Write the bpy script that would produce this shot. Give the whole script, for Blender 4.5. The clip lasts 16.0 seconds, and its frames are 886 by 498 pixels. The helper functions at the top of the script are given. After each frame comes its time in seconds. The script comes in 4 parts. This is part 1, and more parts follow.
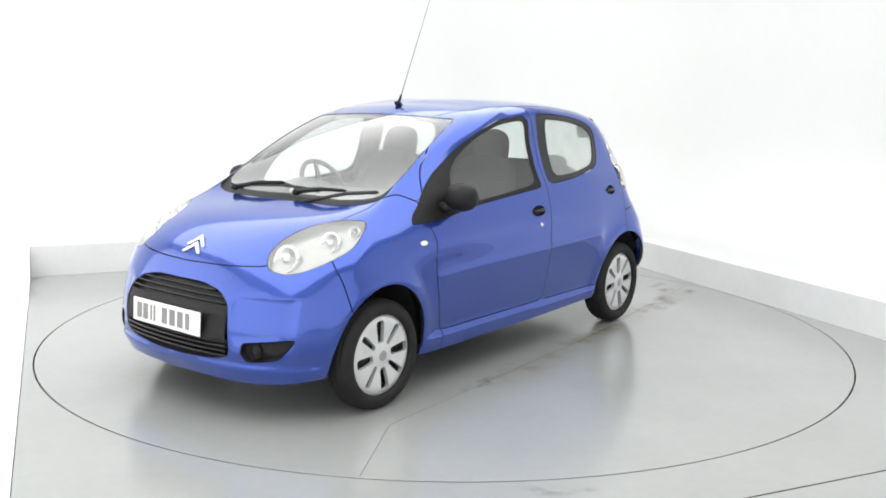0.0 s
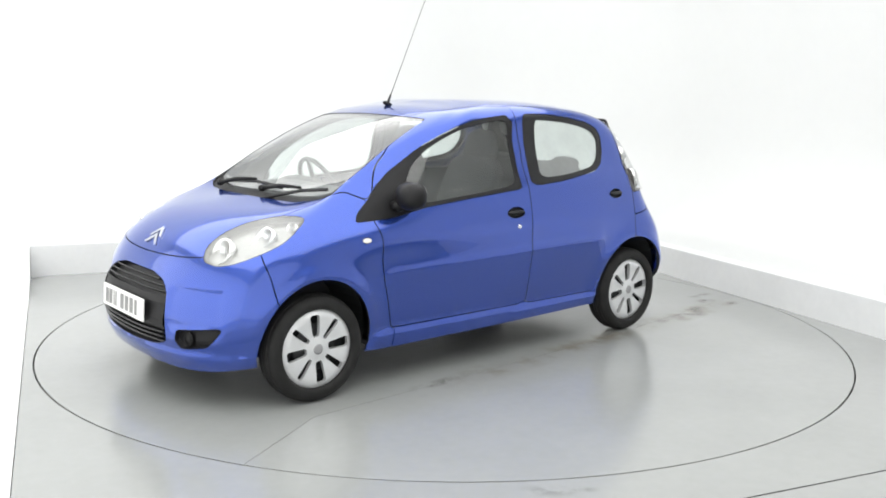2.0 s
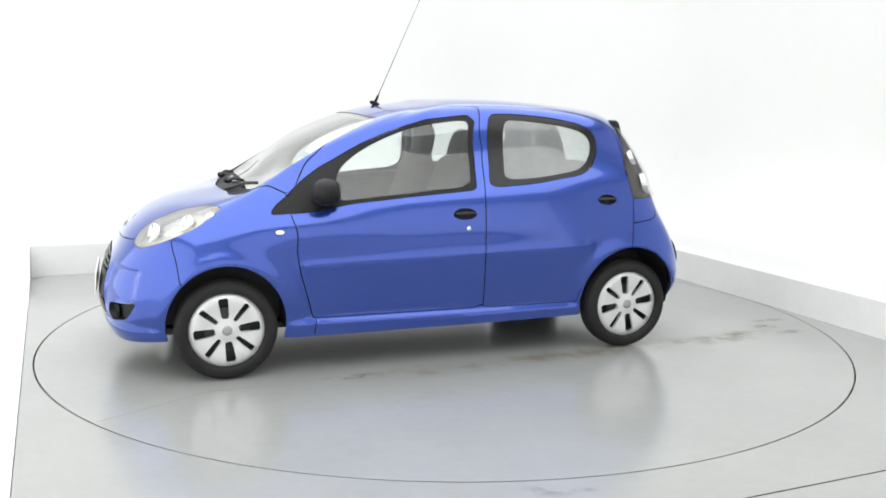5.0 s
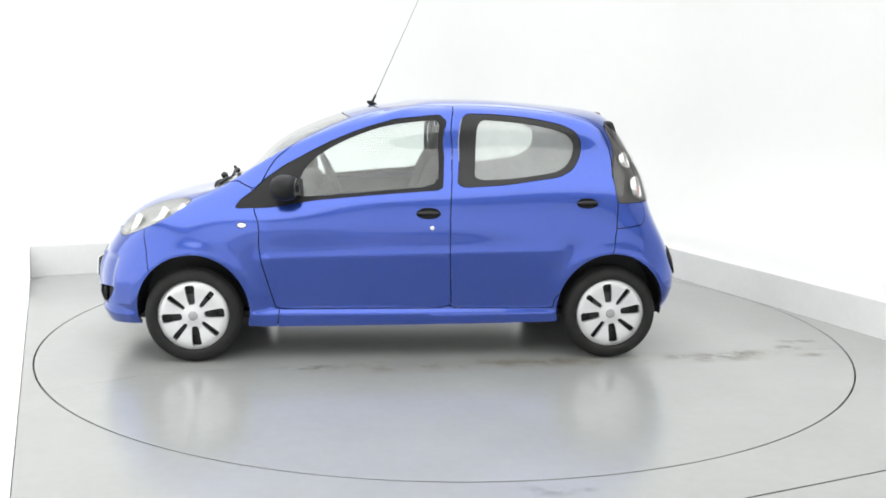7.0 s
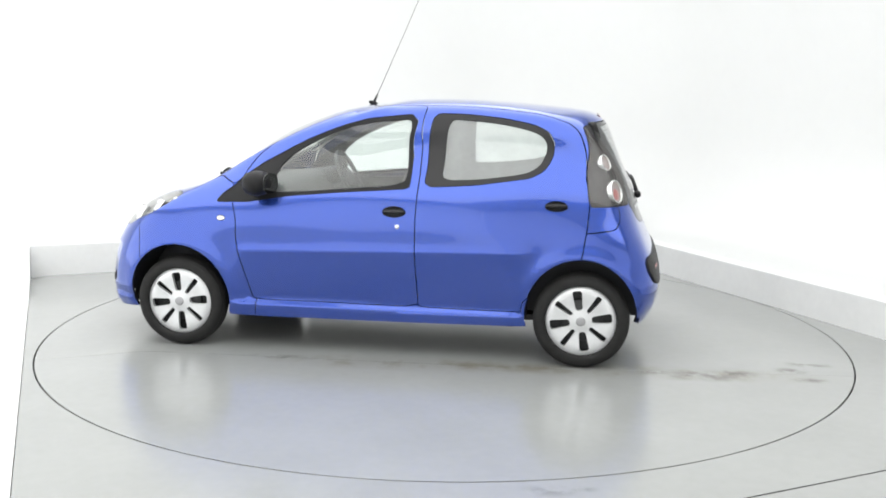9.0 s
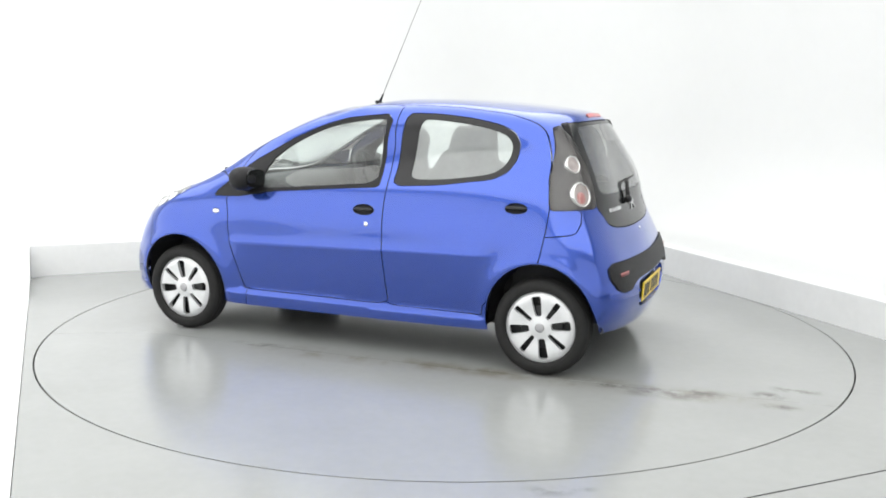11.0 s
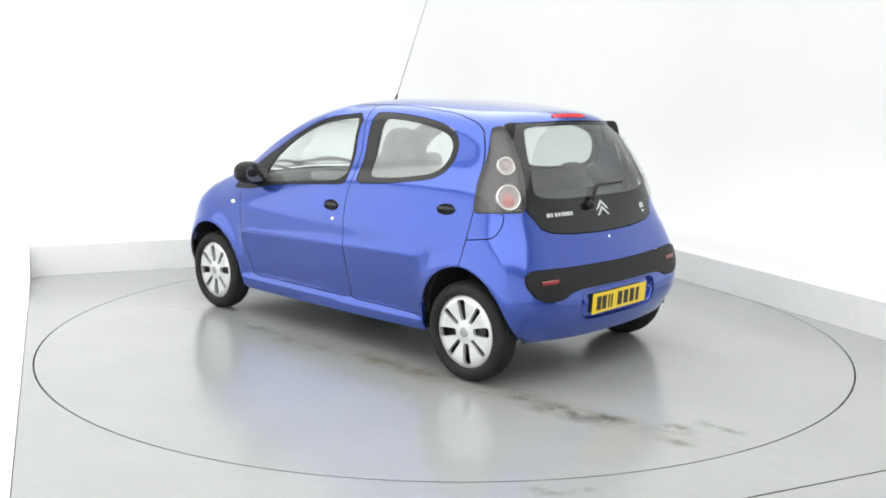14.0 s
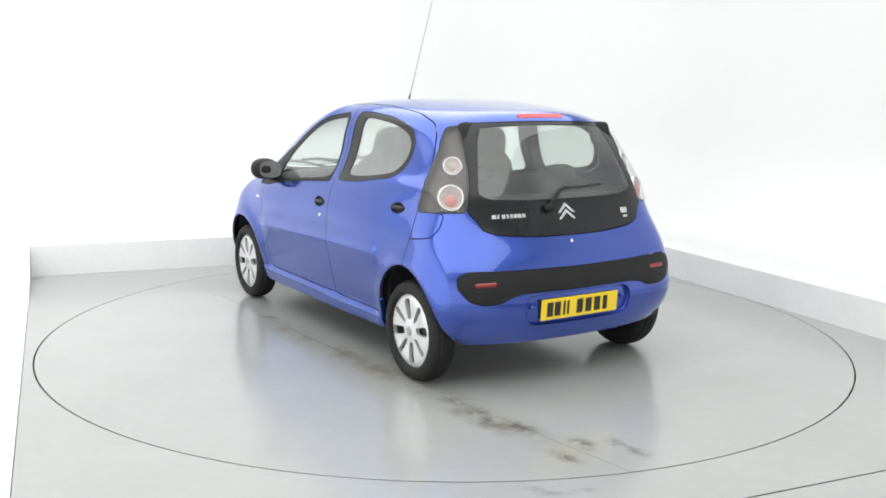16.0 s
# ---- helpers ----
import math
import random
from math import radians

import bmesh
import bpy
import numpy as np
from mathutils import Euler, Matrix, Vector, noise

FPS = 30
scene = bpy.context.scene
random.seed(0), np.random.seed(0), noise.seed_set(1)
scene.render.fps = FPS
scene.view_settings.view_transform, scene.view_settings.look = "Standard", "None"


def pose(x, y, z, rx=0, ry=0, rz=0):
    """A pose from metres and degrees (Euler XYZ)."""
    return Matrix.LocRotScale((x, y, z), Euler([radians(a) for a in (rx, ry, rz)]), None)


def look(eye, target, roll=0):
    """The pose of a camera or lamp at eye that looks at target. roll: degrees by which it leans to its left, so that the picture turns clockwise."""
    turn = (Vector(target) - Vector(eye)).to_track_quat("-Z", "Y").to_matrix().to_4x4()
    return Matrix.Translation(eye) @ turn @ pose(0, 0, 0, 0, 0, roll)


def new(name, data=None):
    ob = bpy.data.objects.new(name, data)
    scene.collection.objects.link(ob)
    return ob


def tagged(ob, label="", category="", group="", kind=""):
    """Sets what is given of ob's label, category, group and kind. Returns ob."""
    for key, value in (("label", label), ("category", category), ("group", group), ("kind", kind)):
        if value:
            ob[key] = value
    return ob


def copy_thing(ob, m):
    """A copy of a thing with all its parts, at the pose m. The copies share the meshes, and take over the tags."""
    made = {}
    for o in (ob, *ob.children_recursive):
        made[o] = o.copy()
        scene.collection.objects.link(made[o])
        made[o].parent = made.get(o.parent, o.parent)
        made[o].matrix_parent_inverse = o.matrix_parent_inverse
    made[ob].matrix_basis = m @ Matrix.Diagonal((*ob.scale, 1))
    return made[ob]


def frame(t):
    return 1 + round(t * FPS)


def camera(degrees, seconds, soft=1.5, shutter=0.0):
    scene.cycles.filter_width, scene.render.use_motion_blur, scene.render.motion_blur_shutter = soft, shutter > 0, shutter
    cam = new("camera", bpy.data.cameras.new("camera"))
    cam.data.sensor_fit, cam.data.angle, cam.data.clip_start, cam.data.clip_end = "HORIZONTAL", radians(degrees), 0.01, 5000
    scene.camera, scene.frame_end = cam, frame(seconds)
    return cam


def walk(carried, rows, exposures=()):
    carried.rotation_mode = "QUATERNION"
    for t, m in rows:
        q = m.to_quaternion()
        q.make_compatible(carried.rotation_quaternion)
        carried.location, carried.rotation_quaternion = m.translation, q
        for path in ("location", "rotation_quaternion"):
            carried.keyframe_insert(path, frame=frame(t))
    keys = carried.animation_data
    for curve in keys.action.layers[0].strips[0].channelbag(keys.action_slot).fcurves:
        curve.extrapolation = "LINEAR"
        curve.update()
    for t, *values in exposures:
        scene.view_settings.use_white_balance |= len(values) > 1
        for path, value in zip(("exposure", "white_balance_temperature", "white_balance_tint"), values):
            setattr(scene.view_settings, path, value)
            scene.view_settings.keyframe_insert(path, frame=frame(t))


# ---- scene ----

# ---------------------------------------------------------------- camera
EYE = Vector((0.0, -5.808, 1.479))
PITCH, YAW, ROLL = radians(9.50), radians(0.16), 0.78
AIM = EYE + Vector((-math.sin(YAW) * math.cos(PITCH), math.cos(YAW) * math.cos(PITCH), -math.sin(PITCH)))
cam = camera(51.70, 16.0, soft=1.8)
walk(cam, [(0.0, look(EYE, AIM, ROLL)), (16.0, look(EYE, AIM, ROLL))])

# the turn of the turntable: seconds, degrees (it starts softly, then runs evenly)
TURN = [(0.0, 46.56), (0.5, 44.85), (1.0, 42.0), (1.5, 38.65), (2.5, 31.55), (3.5, 24.40), (5.25, 12.15), (7.0, 0.0), (8.0, -6.98),
        (9.0, -13.95), (10.7, -25.75), (12.5, -37.85), (13.5, -44.75), (14.5, -51.65), (15.25, -56.85), (16.0, -62.05)]
HEADING = -175.035
CAR_AT = (0.288, 0.008)

# ---------------------------------------------------------------- light
world = bpy.data.worlds.new("studio_world")
scene.world = world
world.use_nodes = True
world.node_tree.nodes["Background"].inputs[0].default_value = (0.9, 0.95, 1.0, 1)
world.node_tree.nodes["Background"].inputs[1].default_value = 0.3
scene.view_settings.exposure = 0.0
ROOM = Matrix.Rotation(radians(23.3), 4, "Z")


def area_lamp(name, lx, ly, z, sx, sy, watts, tilt=0.0):
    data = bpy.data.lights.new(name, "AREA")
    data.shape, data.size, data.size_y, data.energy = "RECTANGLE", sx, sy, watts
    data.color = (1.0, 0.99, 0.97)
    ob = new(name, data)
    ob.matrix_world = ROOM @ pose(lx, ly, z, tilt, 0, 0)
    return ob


area_lamp("ceiling_softbox", -0.9, -1.2, 3.60, 7.4, 9.4, 470)
# unseen fill lamps, added to brighten the car's flanks and ends
fill_lamp = area_lamp("side_fill_lamp", -5.4, -2.2, 1.85, 3.6, 11.4, 165)
fill_lamp.matrix_world = ROOM @ pose(-5.4, -2.2, 1.85, 0, -90, 0)
fill_lamp = area_lamp("front_fill_lamp", -0.85, -7.9, 1.85, 9.2, 3.5, 92)
fill_lamp.matrix_world = ROOM @ pose(-0.85, -7.9, 1.85, 90, 0, 0)
# strips in the trough behind the low boards wash the wall from below
area_lamp("wall_wash_strip", -0.9, 2.84, 0.32, 6.6, 0.16, 28, 168)
wash = area_lamp("wall_wash_strip", 2.80, -1.2, 0.32, 0.16, 6.0, 11, 0)
wash.matrix_world = ROOM @ pose(2.80, -1.2, 0.32, 0, 192, 0)


# ---------------------------------------------------------------- materials
def mat(name):
    m = bpy.data.materials.new(name)
    m.use_nodes = True
    nt = m.node_tree
    return m, nt, nt.nodes["Principled BSDF"]


def node(nt, kind, **kw):
    n = nt.nodes.new(kind)
    for k, v in kw.items():
        n.inputs[k].default_value = v
    return n


def simple(name, col, rough=0.5, metal=0.0, vary=0.12, scale=9.0, bump=0.0, bump_scale=200.0, coat=0.0, spec=0.5):
    """Colour with stains and grain at two sizes, and a fine relief."""
    m, nt, b = mat(name)
    tc = nt.nodes.new("ShaderNodeTexCoord")
    n1 = node(nt, "ShaderNodeTexNoise", Scale=scale, Detail=6.0)
    n2 = node(nt, "ShaderNodeTexNoise", Scale=scale * 11, Detail=3.0)
    nt.links.new(tc.outputs["Object"], n1.inputs["Vector"])
    nt.links.new(tc.outputs["Object"], n2.inputs["Vector"])
    add = nt.nodes.new("ShaderNodeMath")
    add.operation = "MULTIPLY_ADD"
    add.inputs[1].default_value = 0.4
    nt.links.new(n2.outputs["Fac"], add.inputs[0])
    nt.links.new(n1.outputs["Fac"], add.inputs[2])
    ramp = nt.nodes.new("ShaderNodeMapRange")
    ramp.inputs["From Min"].default_value, ramp.inputs["From Max"].default_value = 0.4, 1.0
    ramp.inputs["To Min"].default_value, ramp.inputs["To Max"].default_value = 1 - vary, 1 + vary
    nt.links.new(add.outputs[0], ramp.inputs["Value"])
    mul = nt.nodes.new("ShaderNodeVectorMath")
    mul.operation = "SCALE"
    mul.inputs[0].default_value = col
    nt.links.new(ramp.outputs[0], mul.inputs["Scale"])
    nt.links.new(mul.outputs[0], b.inputs["Base Color"])
    b.inputs["Roughness"].default_value = rough
    b.inputs["Metallic"].default_value = metal
    b.inputs["Coat Weight"].default_value = coat
    b.inputs["Specular IOR Level"].default_value = spec
    if bump:
        bn = node(nt, "ShaderNodeTexNoise", Scale=bump_scale, Detail=2.0)
        nt.links.new(tc.outputs["Object"], bn.inputs["Vector"])
        bp = node(nt, "ShaderNodeBump", Strength=bump, Distance=0.002)
        nt.links.new(bn.outputs["Fac"], bp.inputs["Height"])
        nt.links.new(bp.outputs["Normal"], b.inputs["Normal"])
    return m


M_CEILING = simple("grey_ceiling_paint", (0.60, 0.61, 0.61), 0.8, vary=0.04, scale=1.0)
M_UNSEEN_WALL = simple("unseen_wall_grey", (0.52, 0.525, 0.53), 0.7, vary=0.06, scale=0.9)
M_WALL = simple("white_wall_paint", (0.60, 0.61, 0.61), 0.6, vary=0.02, scale=0.8)
M_KERB = simple("white_kerb_board", (0.68, 0.69, 0.69), 0.45, vary=0.06, scale=2.0)
M_FLOOR = simple("grey_floor_paint", (0.292, 0.302, 0.296), 0.19, vary=0.06, scale=1.6, bump=0.05, bump_scale=60, spec=0.8)
M_DARK = simple("black_plastic", (0.016, 0.017, 0.018), 0.5, vary=0.2, bump=0.1)
def paint_blue():
    m, nt, b = mat("blue_metallic_paint")
    tc = nt.nodes.new("ShaderNodeTexCoord")
    fl = node(nt, "ShaderNodeTexNoise", Scale=900.0, Detail=2.0)
    big = node(nt, "ShaderNodeTexNoise", Scale=3.0, Detail=4.0)
    for n in (fl, big):
        nt.links.new(tc.outputs["Object"], n.inputs["Vector"])
    mix = nt.nodes.new("ShaderNodeMix")
    mix.data_type = "RGBA"
    mix.inputs["A"].default_value = (0.020, 0.052, 0.30, 1)
    mix.inputs["B"].default_value = (0.036, 0.088, 0.43, 1)
    nt.links.new(fl.outputs["Fac"], mix.inputs["Factor"])
    nt.links.new(mix.outputs["Result"], b.inputs["Base Color"])
    rough = nt.nodes.new("ShaderNodeMapRange")
    rough.inputs["To Min"].default_value, rough.inputs["To Max"].default_value = 0.17, 0.23
    nt.links.new(big.outputs["Fac"], rough.inputs["Value"])
    nt.links.new(rough.outputs[0], b.inputs["Roughness"])
    b.inputs["Metallic"].default_value = 0.75
    b.inputs["Specular Tint"].default_value = (0.45, 0.55, 0.95, 1)
    b.inputs["Coat Weight"].default_value = 1.0
    b.inputs["Coat IOR"].default_value = 1.52
    b.inputs["Coat Roughness"].default_value = 0.025
    return m


def glass(name, tint, gloss=1.0, rough=0.02, mist_sheen=(0.0, 0.0), size=4.0):
    """A thin pane: clear with a tint, the gloss of glass, and patches of mist and painted sheen on it."""
    m = bpy.data.materials.new(name)
    m.use_nodes = True
    nt = m.node_tree
    nt.nodes.clear()
    out = nt.nodes.new("ShaderNodeOutputMaterial")
    tr = nt.nodes.new("ShaderNodeBsdfTransparent")
    tr.inputs[0].default_value = (*tint, 1)
    gl = nt.nodes.new("ShaderNodeBsdfGlossy")
    gl.inputs["Roughness"].default_value = rough
    fr = nt.nodes.new("ShaderNodeLayerWeight")
    fr.inputs[0].default_value = 0.5
    steep = nt.nodes.new("ShaderNodeMath")
    steep.operation = "POWER"
    steep.inputs[1].default_value = 5.0
    mul = nt.nodes.new("ShaderNodeMath")
    mul.operation = "MULTIPLY_ADD"
    mul.inputs[1].default_value, mul.inputs[2].default_value = 0.95 * gloss, 0.045 * gloss
    mul.use_clamp = True
    mix = nt.nodes.new("ShaderNodeMixShader")
    nt.links.new(fr.outputs["Facing"], steep.inputs[0])
    nt.links.new(steep.outputs[0], mul.inputs[0])
    nt.links.new(mul.outputs[0], mix.inputs[0])
    base = tr
    if mist_sheen[1] > 0:
        tc = nt.nodes.new("ShaderNodeTexCoord")
        no = node(nt, "ShaderNodeTexNoise", Scale=size, Detail=5.0, Roughness=0.65)
        nt.links.new(tc.outputs["Object"], no.inputs["Vector"])
        mr = nt.nodes.new("ShaderNodeMapRange")
        mr.inputs["From Min"].default_value, mr.inputs["From Max"].default_value = 0.35, 0.65
        mr.inputs["To Min"].default_value, mr.inputs["To Max"].default_value = mist_sheen
        nt.links.new(no.outputs["Fac"], mr.inputs["Value"])
        df = nt.nodes.new("ShaderNodeBsdfDiffuse")
        df.inputs[0].default_value = (0.84, 0.88, 0.87, 1)
        tl = nt.nodes.new("ShaderNodeBsdfTranslucent")
        tl.inputs[0].default_value = (0.84, 0.88, 0.87, 1)
        half = nt.nodes.new("ShaderNodeMixShader")
        nt.links.new(df.outputs[0], half.inputs[1])
        nt.links.new(tl.outputs[0], half.inputs[2])
        fog = nt.nodes.new("ShaderNodeMixShader")
        nt.links.new(mr.outputs[0], fog.inputs[0])
        nt.links.new(tr.outputs[0], fog.inputs[1])
        nt.links.new(half.outputs[0], fog.inputs[2])
        base = fog
    nt.links.new(base.outputs[0], mix.inputs[1])
    nt.links.new(gl.outputs[0], mix.inputs[2])
    nt.links.new(mix.outputs[0], out.inputs[0])
    return m


M_PAINT = paint_blue()
M_GLASS = glass("car_window_glass", (0.88, 0.93, 0.91), 1.7, mist_sheen=(0.03, 0.12), size=3.0)
M_MISTED = glass("misted_window_glass", (0.88, 0.93, 0.91), 1.7, mist_sheen=(0.34, 0.46), size=1.6)
# the screen's mist also stands in for the walls and ceiling it reflects
M_SCREEN = glass("windscreen_glass", (0.88, 0.93, 0.91), 1.9, mist_sheen=(0.12, 0.22), size=2.0)
M_REARGLASS = glass("tinted_rear_glass", (0.84, 0.89, 0.87), 1.6, mist_sheen=(0.05, 0.22), size=2.2)
M_LENS = glass("clear_lamp_lens", (0.93, 0.94, 0.94), 1.0, 0.04)
M_TRIM = simple("black_textured_plastic", (0.008, 0.008, 0.009), 0.5, vary=0.25, scale=14, bump=0.25, bump_scale=700, spec=0.25)
M_GLOSSBLACK = simple("gloss_black_trim", (0.008, 0.008, 0.009), 0.25, vary=0.2, spec=0.35)
M_CERAMIC = simple("black_glass_border", (0.010, 0.011, 0.012), 0.14, vary=0.2, spec=0.35)
M_RUBBER = simple("tyre_rubber", (0.012, 0.012, 0.012), 0.72, vary=0.3, scale=20, bump=0.3, bump_scale=300, spec=0.3)
M_SILVER = simple("silver_wheel_paint", (0.60, 0.61, 0.62), 0.32, metal=0.35, vary=0.06, scale=18, coat=0.3)
M_BADGE = simple("grey_hub_badge", (0.36, 0.36, 0.37), 0.35, metal=0.6, vary=0.1)
M_CHROME = simple("bright_chrome", (0.70, 0.71, 0.72), 0.24, metal=1.0, vary=0.03)
# mirror glass toned dark: a dark reflection is put into its colour
M_MIRROR = simple("door_mirror_glass", (0.12, 0.122, 0.125), 0.08, metal=1.0, vary=0.02)
M_BOWL = simple("lamp_reflector", (0.72, 0.72, 0.71), 0.14, metal=0.8, vary=0.05)
M_LAMPGREY = simple("lamp_housing_grey", (0.42, 0.42, 0.41), 0.22, metal=0.35, vary=0.05)
M_TAILDARK = simple("tail_lamp_housing", (0.05, 0.045, 0.044), 0.4, vary=0.15)
M_TAILGREY = simple("tail_lamp_grey", (0.34, 0.29, 0.28), 0.35, metal=0.0, vary=0.08)
M_RED = simple("red_lens", (0.55, 0.012, 0.014), 0.15, vary=0.1, coat=0.6)
M_PALERED = simple("pale_red_bulb", (0.40, 0.15, 0.14), 0.3, vary=0.1, coat=0.4)
M_REDDARK = simple("dark_red_lens", (0.22, 0.006, 0.008), 0.3, vary=0.1, coat=0.5)
M_AMBER = simple("clear_indicator_lens", (0.80, 0.78, 0.72), 0.2, vary=0.05, coat=0.5)
M_CABIN = simple("grey_cabin_plastic", (0.040, 0.042, 0.045), 0.6, vary=0.15, bump=0.2)
M_FABRIC = simple("charcoal_seat_fabric", (0.030, 0.031, 0.034), 0.9, vary=0.3, scale=30, bump=0.4, bump_scale=900)
M_HEADLINING = simple("pale_headlining", (0.55, 0.55, 0.52), 0.9, vary=0.05, bump=0.2)
M_PLATE_W = simple("white_plate_face", (0.80, 0.80, 0.78), 0.35, vary=0.04)
M_PLATE_Y = simple("yellow_plate_face", (0.78, 0.56, 0.02), 0.35, vary=0.05)
M_INK = simple("black_plate_ink", (0.012, 0.012, 0.012), 0.4)
M_GREYINK = simple("grey_plate_ink", (0.20, 0.20, 0.20), 0.4)
M_STEEL = simple("dull_steel", (0.20, 0.20, 0.20), 0.45, metal=0.8, vary=0.3, scale=15)



# ---------------------------------------------------------------- structure
def mesh_ob(name, bm, material=None, parent=None, smooth=False):
    me = bpy.data.meshes.new(name)
    bm.to_mesh(me)
    bm.free()
    if material:
        me.materials.append(material)
    if smooth:
        me.shade_smooth()
    ob = new(name, me)
    if parent:
        ob.parent = parent
    return ob


def box(bm, x0, y0, z0, x1, y1, z1, bevel=0.0):
    r = bmesh.ops.create_cube(bm, size=1.0, matrix=Matrix.Translation(((x0 + x1) / 2, (y0 + y1) / 2, (z0 + z1) / 2))
                              @ Matrix.Diagonal((x1 - x0, y1 - y0, z1 - z0, 1)))
    if bevel:
        es = {e for v in r["verts"] for e in v.link_edges}
        bmesh.ops.bevel(bm, geom=list(es), offset=bevel, segments=2, affect="EDGES", profile=0.5)
    return r["verts"]


RING = 2.449


def disc_with_hole(z, hole, half_x0, half_x1, half_y0, half_y1, n=160):
    """Square floor with a round hole, as a ring of quads to the square's edge."""
    bm = bmesh.new()
    inner, outer = [], []
    for i in range(n):
        a = 2 * math.pi * i / n
        c, s = math.cos(a), math.sin(a)
        k = min((half_x1 if c > 0 else -half_x0) / max(abs(c), 1e-9), (half_y1 if s > 0 else -half_y0) / max(abs(s), 1e-9))
        inner.append(bm.verts.new((hole * c, hole * s, z)))
        outer.append(bm.verts.new((k * c, k * s, z)))
    for i in range(n):
        j = (i + 1) % n
        bm.faces.new((inner[i], outer[i], outer[j], inner[j]))
        d = [bm.verts.new(v.co + Vector((0, 0, -0.06))) for v in (inner[i], inner[j])]
        bm.faces.new((inner[j], d[1], d[0], inner[i]))
    return bm


pad = tagged(mesh_ob("floor", disc_with_hole(0.0, RING + 0.010, -2.505, 2.468, -2.80, 2.593), M_FLOOR),
             "pale grey painted studio floor round the turntable", "floor", kind="structure")
pad.matrix_world = ROOM
bm = bmesh.new()
box(bm, -9, -9, -0.2, 9, 9, -0.07)
sub = tagged(mesh_ob("floor_base", bm, M_DARK), "dark pit floor under the turntable", "floor", kind="structure")
bm = bmesh.new()
box(bm, -5.5, -8, -0.05, -2.509, 4, 0.0)
apron = tagged(mesh_ob("floor_apron", bm, M_WALL), "white painted floor beside the turntable pad", "floor", kind="structure")
apron.matrix_world = ROOM
bm = bmesh.new()
box(bm, -2.505, -8, -0.05, 6, -2.808, 0.0)
apron2 = tagged(mesh_ob("floor_front", bm, M_FLOOR), "pale grey painted floor before the turntable pad", "floor", kind="structure")
apron2.matrix_world = ROOM
bm = bmesh.new()
box(bm, -2.505, 2.595, -0.02, 2.62, 2.66, 0.25, 0.004)
kerb = tagged(mesh_ob("kerb_back", bm, M_KERB), "low pale grey board along the back of the floor", "skirting board", kind="structure")
kerb.matrix_world = ROOM
# added ramp, tilted towards the ceiling light so this corner comes out white
bm = bmesh.new()
slope = [bm.verts.new((x, y, z)) for x in (-5.5, -2.5065) for y, z in ((1.5, 0.0), (2.2, 0.07), (2.66, 0.25), (2.66, -0.05), (1.5, -0.05))]
for k in range(5):
    bm.faces.new((slope[k], slope[(k + 1) % 5], slope[5 + (k + 1) % 5], slope[5 + k]))
bm.faces.new(slope[:5][::-1])
bm.faces.new(slope[5:])
wall_ramp = tagged(mesh_ob("added_ramp", bm, M_WALL), "white ramp added before the wall to catch the ceiling light", "wall", kind="structure")
wall_ramp.matrix_world = ROOM
bm = bmesh.new()
box(bm, 2.470, -2.9, -0.02, 2.618, 2.593, 0.237, 0.004)
kerb2 = tagged(mesh_ob("kerb_side", bm, M_KERB), "low pale grey board along the side of the floor", "skirting board", kind="structure")
kerb2.matrix_world = ROOM


def cove():
    """White infinity wall: a plan path with a round corner, swept by a coved profile."""
    path = [(-5.5, 2.66, 0, 1)]
    for i in range(0, 9):
        path.append((-5.5 + 7.2 * i / 8, 2.66, 0, 1))
    for i in range(1, 16):
        a = radians(90 - 90 * i / 16)
        path.append((1.7 + 0.92 * math.cos(a), 1.74 + 0.92 * math.sin(a), math.cos(a), math.sin(a)))
    for i in range(0, 10):
        path.append((2.62, 1.74 - 10 * i / 9, 1, 0))
    prof = [(-0.012, 0.234), (0.03, 0.255)]
    for i in range(1, 13):
        a = radians(90 * i / 12)
        prof.append((0.03 + 0.9 * math.sin(a), 0.255 + 0.9 * (1 - math.cos(a))))
    prof += [(0.93, 2.4), (0.93, 3.7)]
    bm = bmesh.new()
    grid = [[bm.verts.new((x + nx * o, y + ny * o, z)) for o, z in prof] for x, y, nx, ny in path]
    for a, b in zip(grid, grid[1:]):
        for k in range(len(prof) - 1):
            if (a[k].co - b[k].co).length > 1e-6:
                bm.faces.new((a[k], a[k + 1], b[k + 1], b[k]))
    return bm


cyc = tagged(mesh_ob("wall_cove", cove(), M_WALL, smooth=True), "seamless white coved studio wall", "wall", kind="structure")
cyc.matrix_world = ROOM
bm = bmesh.new()
box(bm, -5.7, -8, -0.05, -5.52, 4, 3.7)
wl = tagged(mesh_ob("wall_side", bm, M_WALL), "plain white studio wall", "wall", kind="structure")
wl.matrix_world = ROOM
# unseen wall behind the camera; its grey sets what the car reflects
bm = bmesh.new()
box(bm, -5.7, -8.2, -0.05, 4, -8.0, 3.7)
wf = tagged(mesh_ob("wall_front", bm, M_UNSEEN_WALL), "unseen wall behind the camera, its grey toned for reflections", "wall", kind="structure")
wf.matrix_world = ROOM
bm = bmesh.new()
box(bm, -5.7, -8.2, 3.7, 4, 4, 3.85)
ce = tagged(mesh_ob("ceiling", bm, M_CEILING), "plain grey studio ceiling", "ceiling", kind="structure")
ce.matrix_world = ROOM

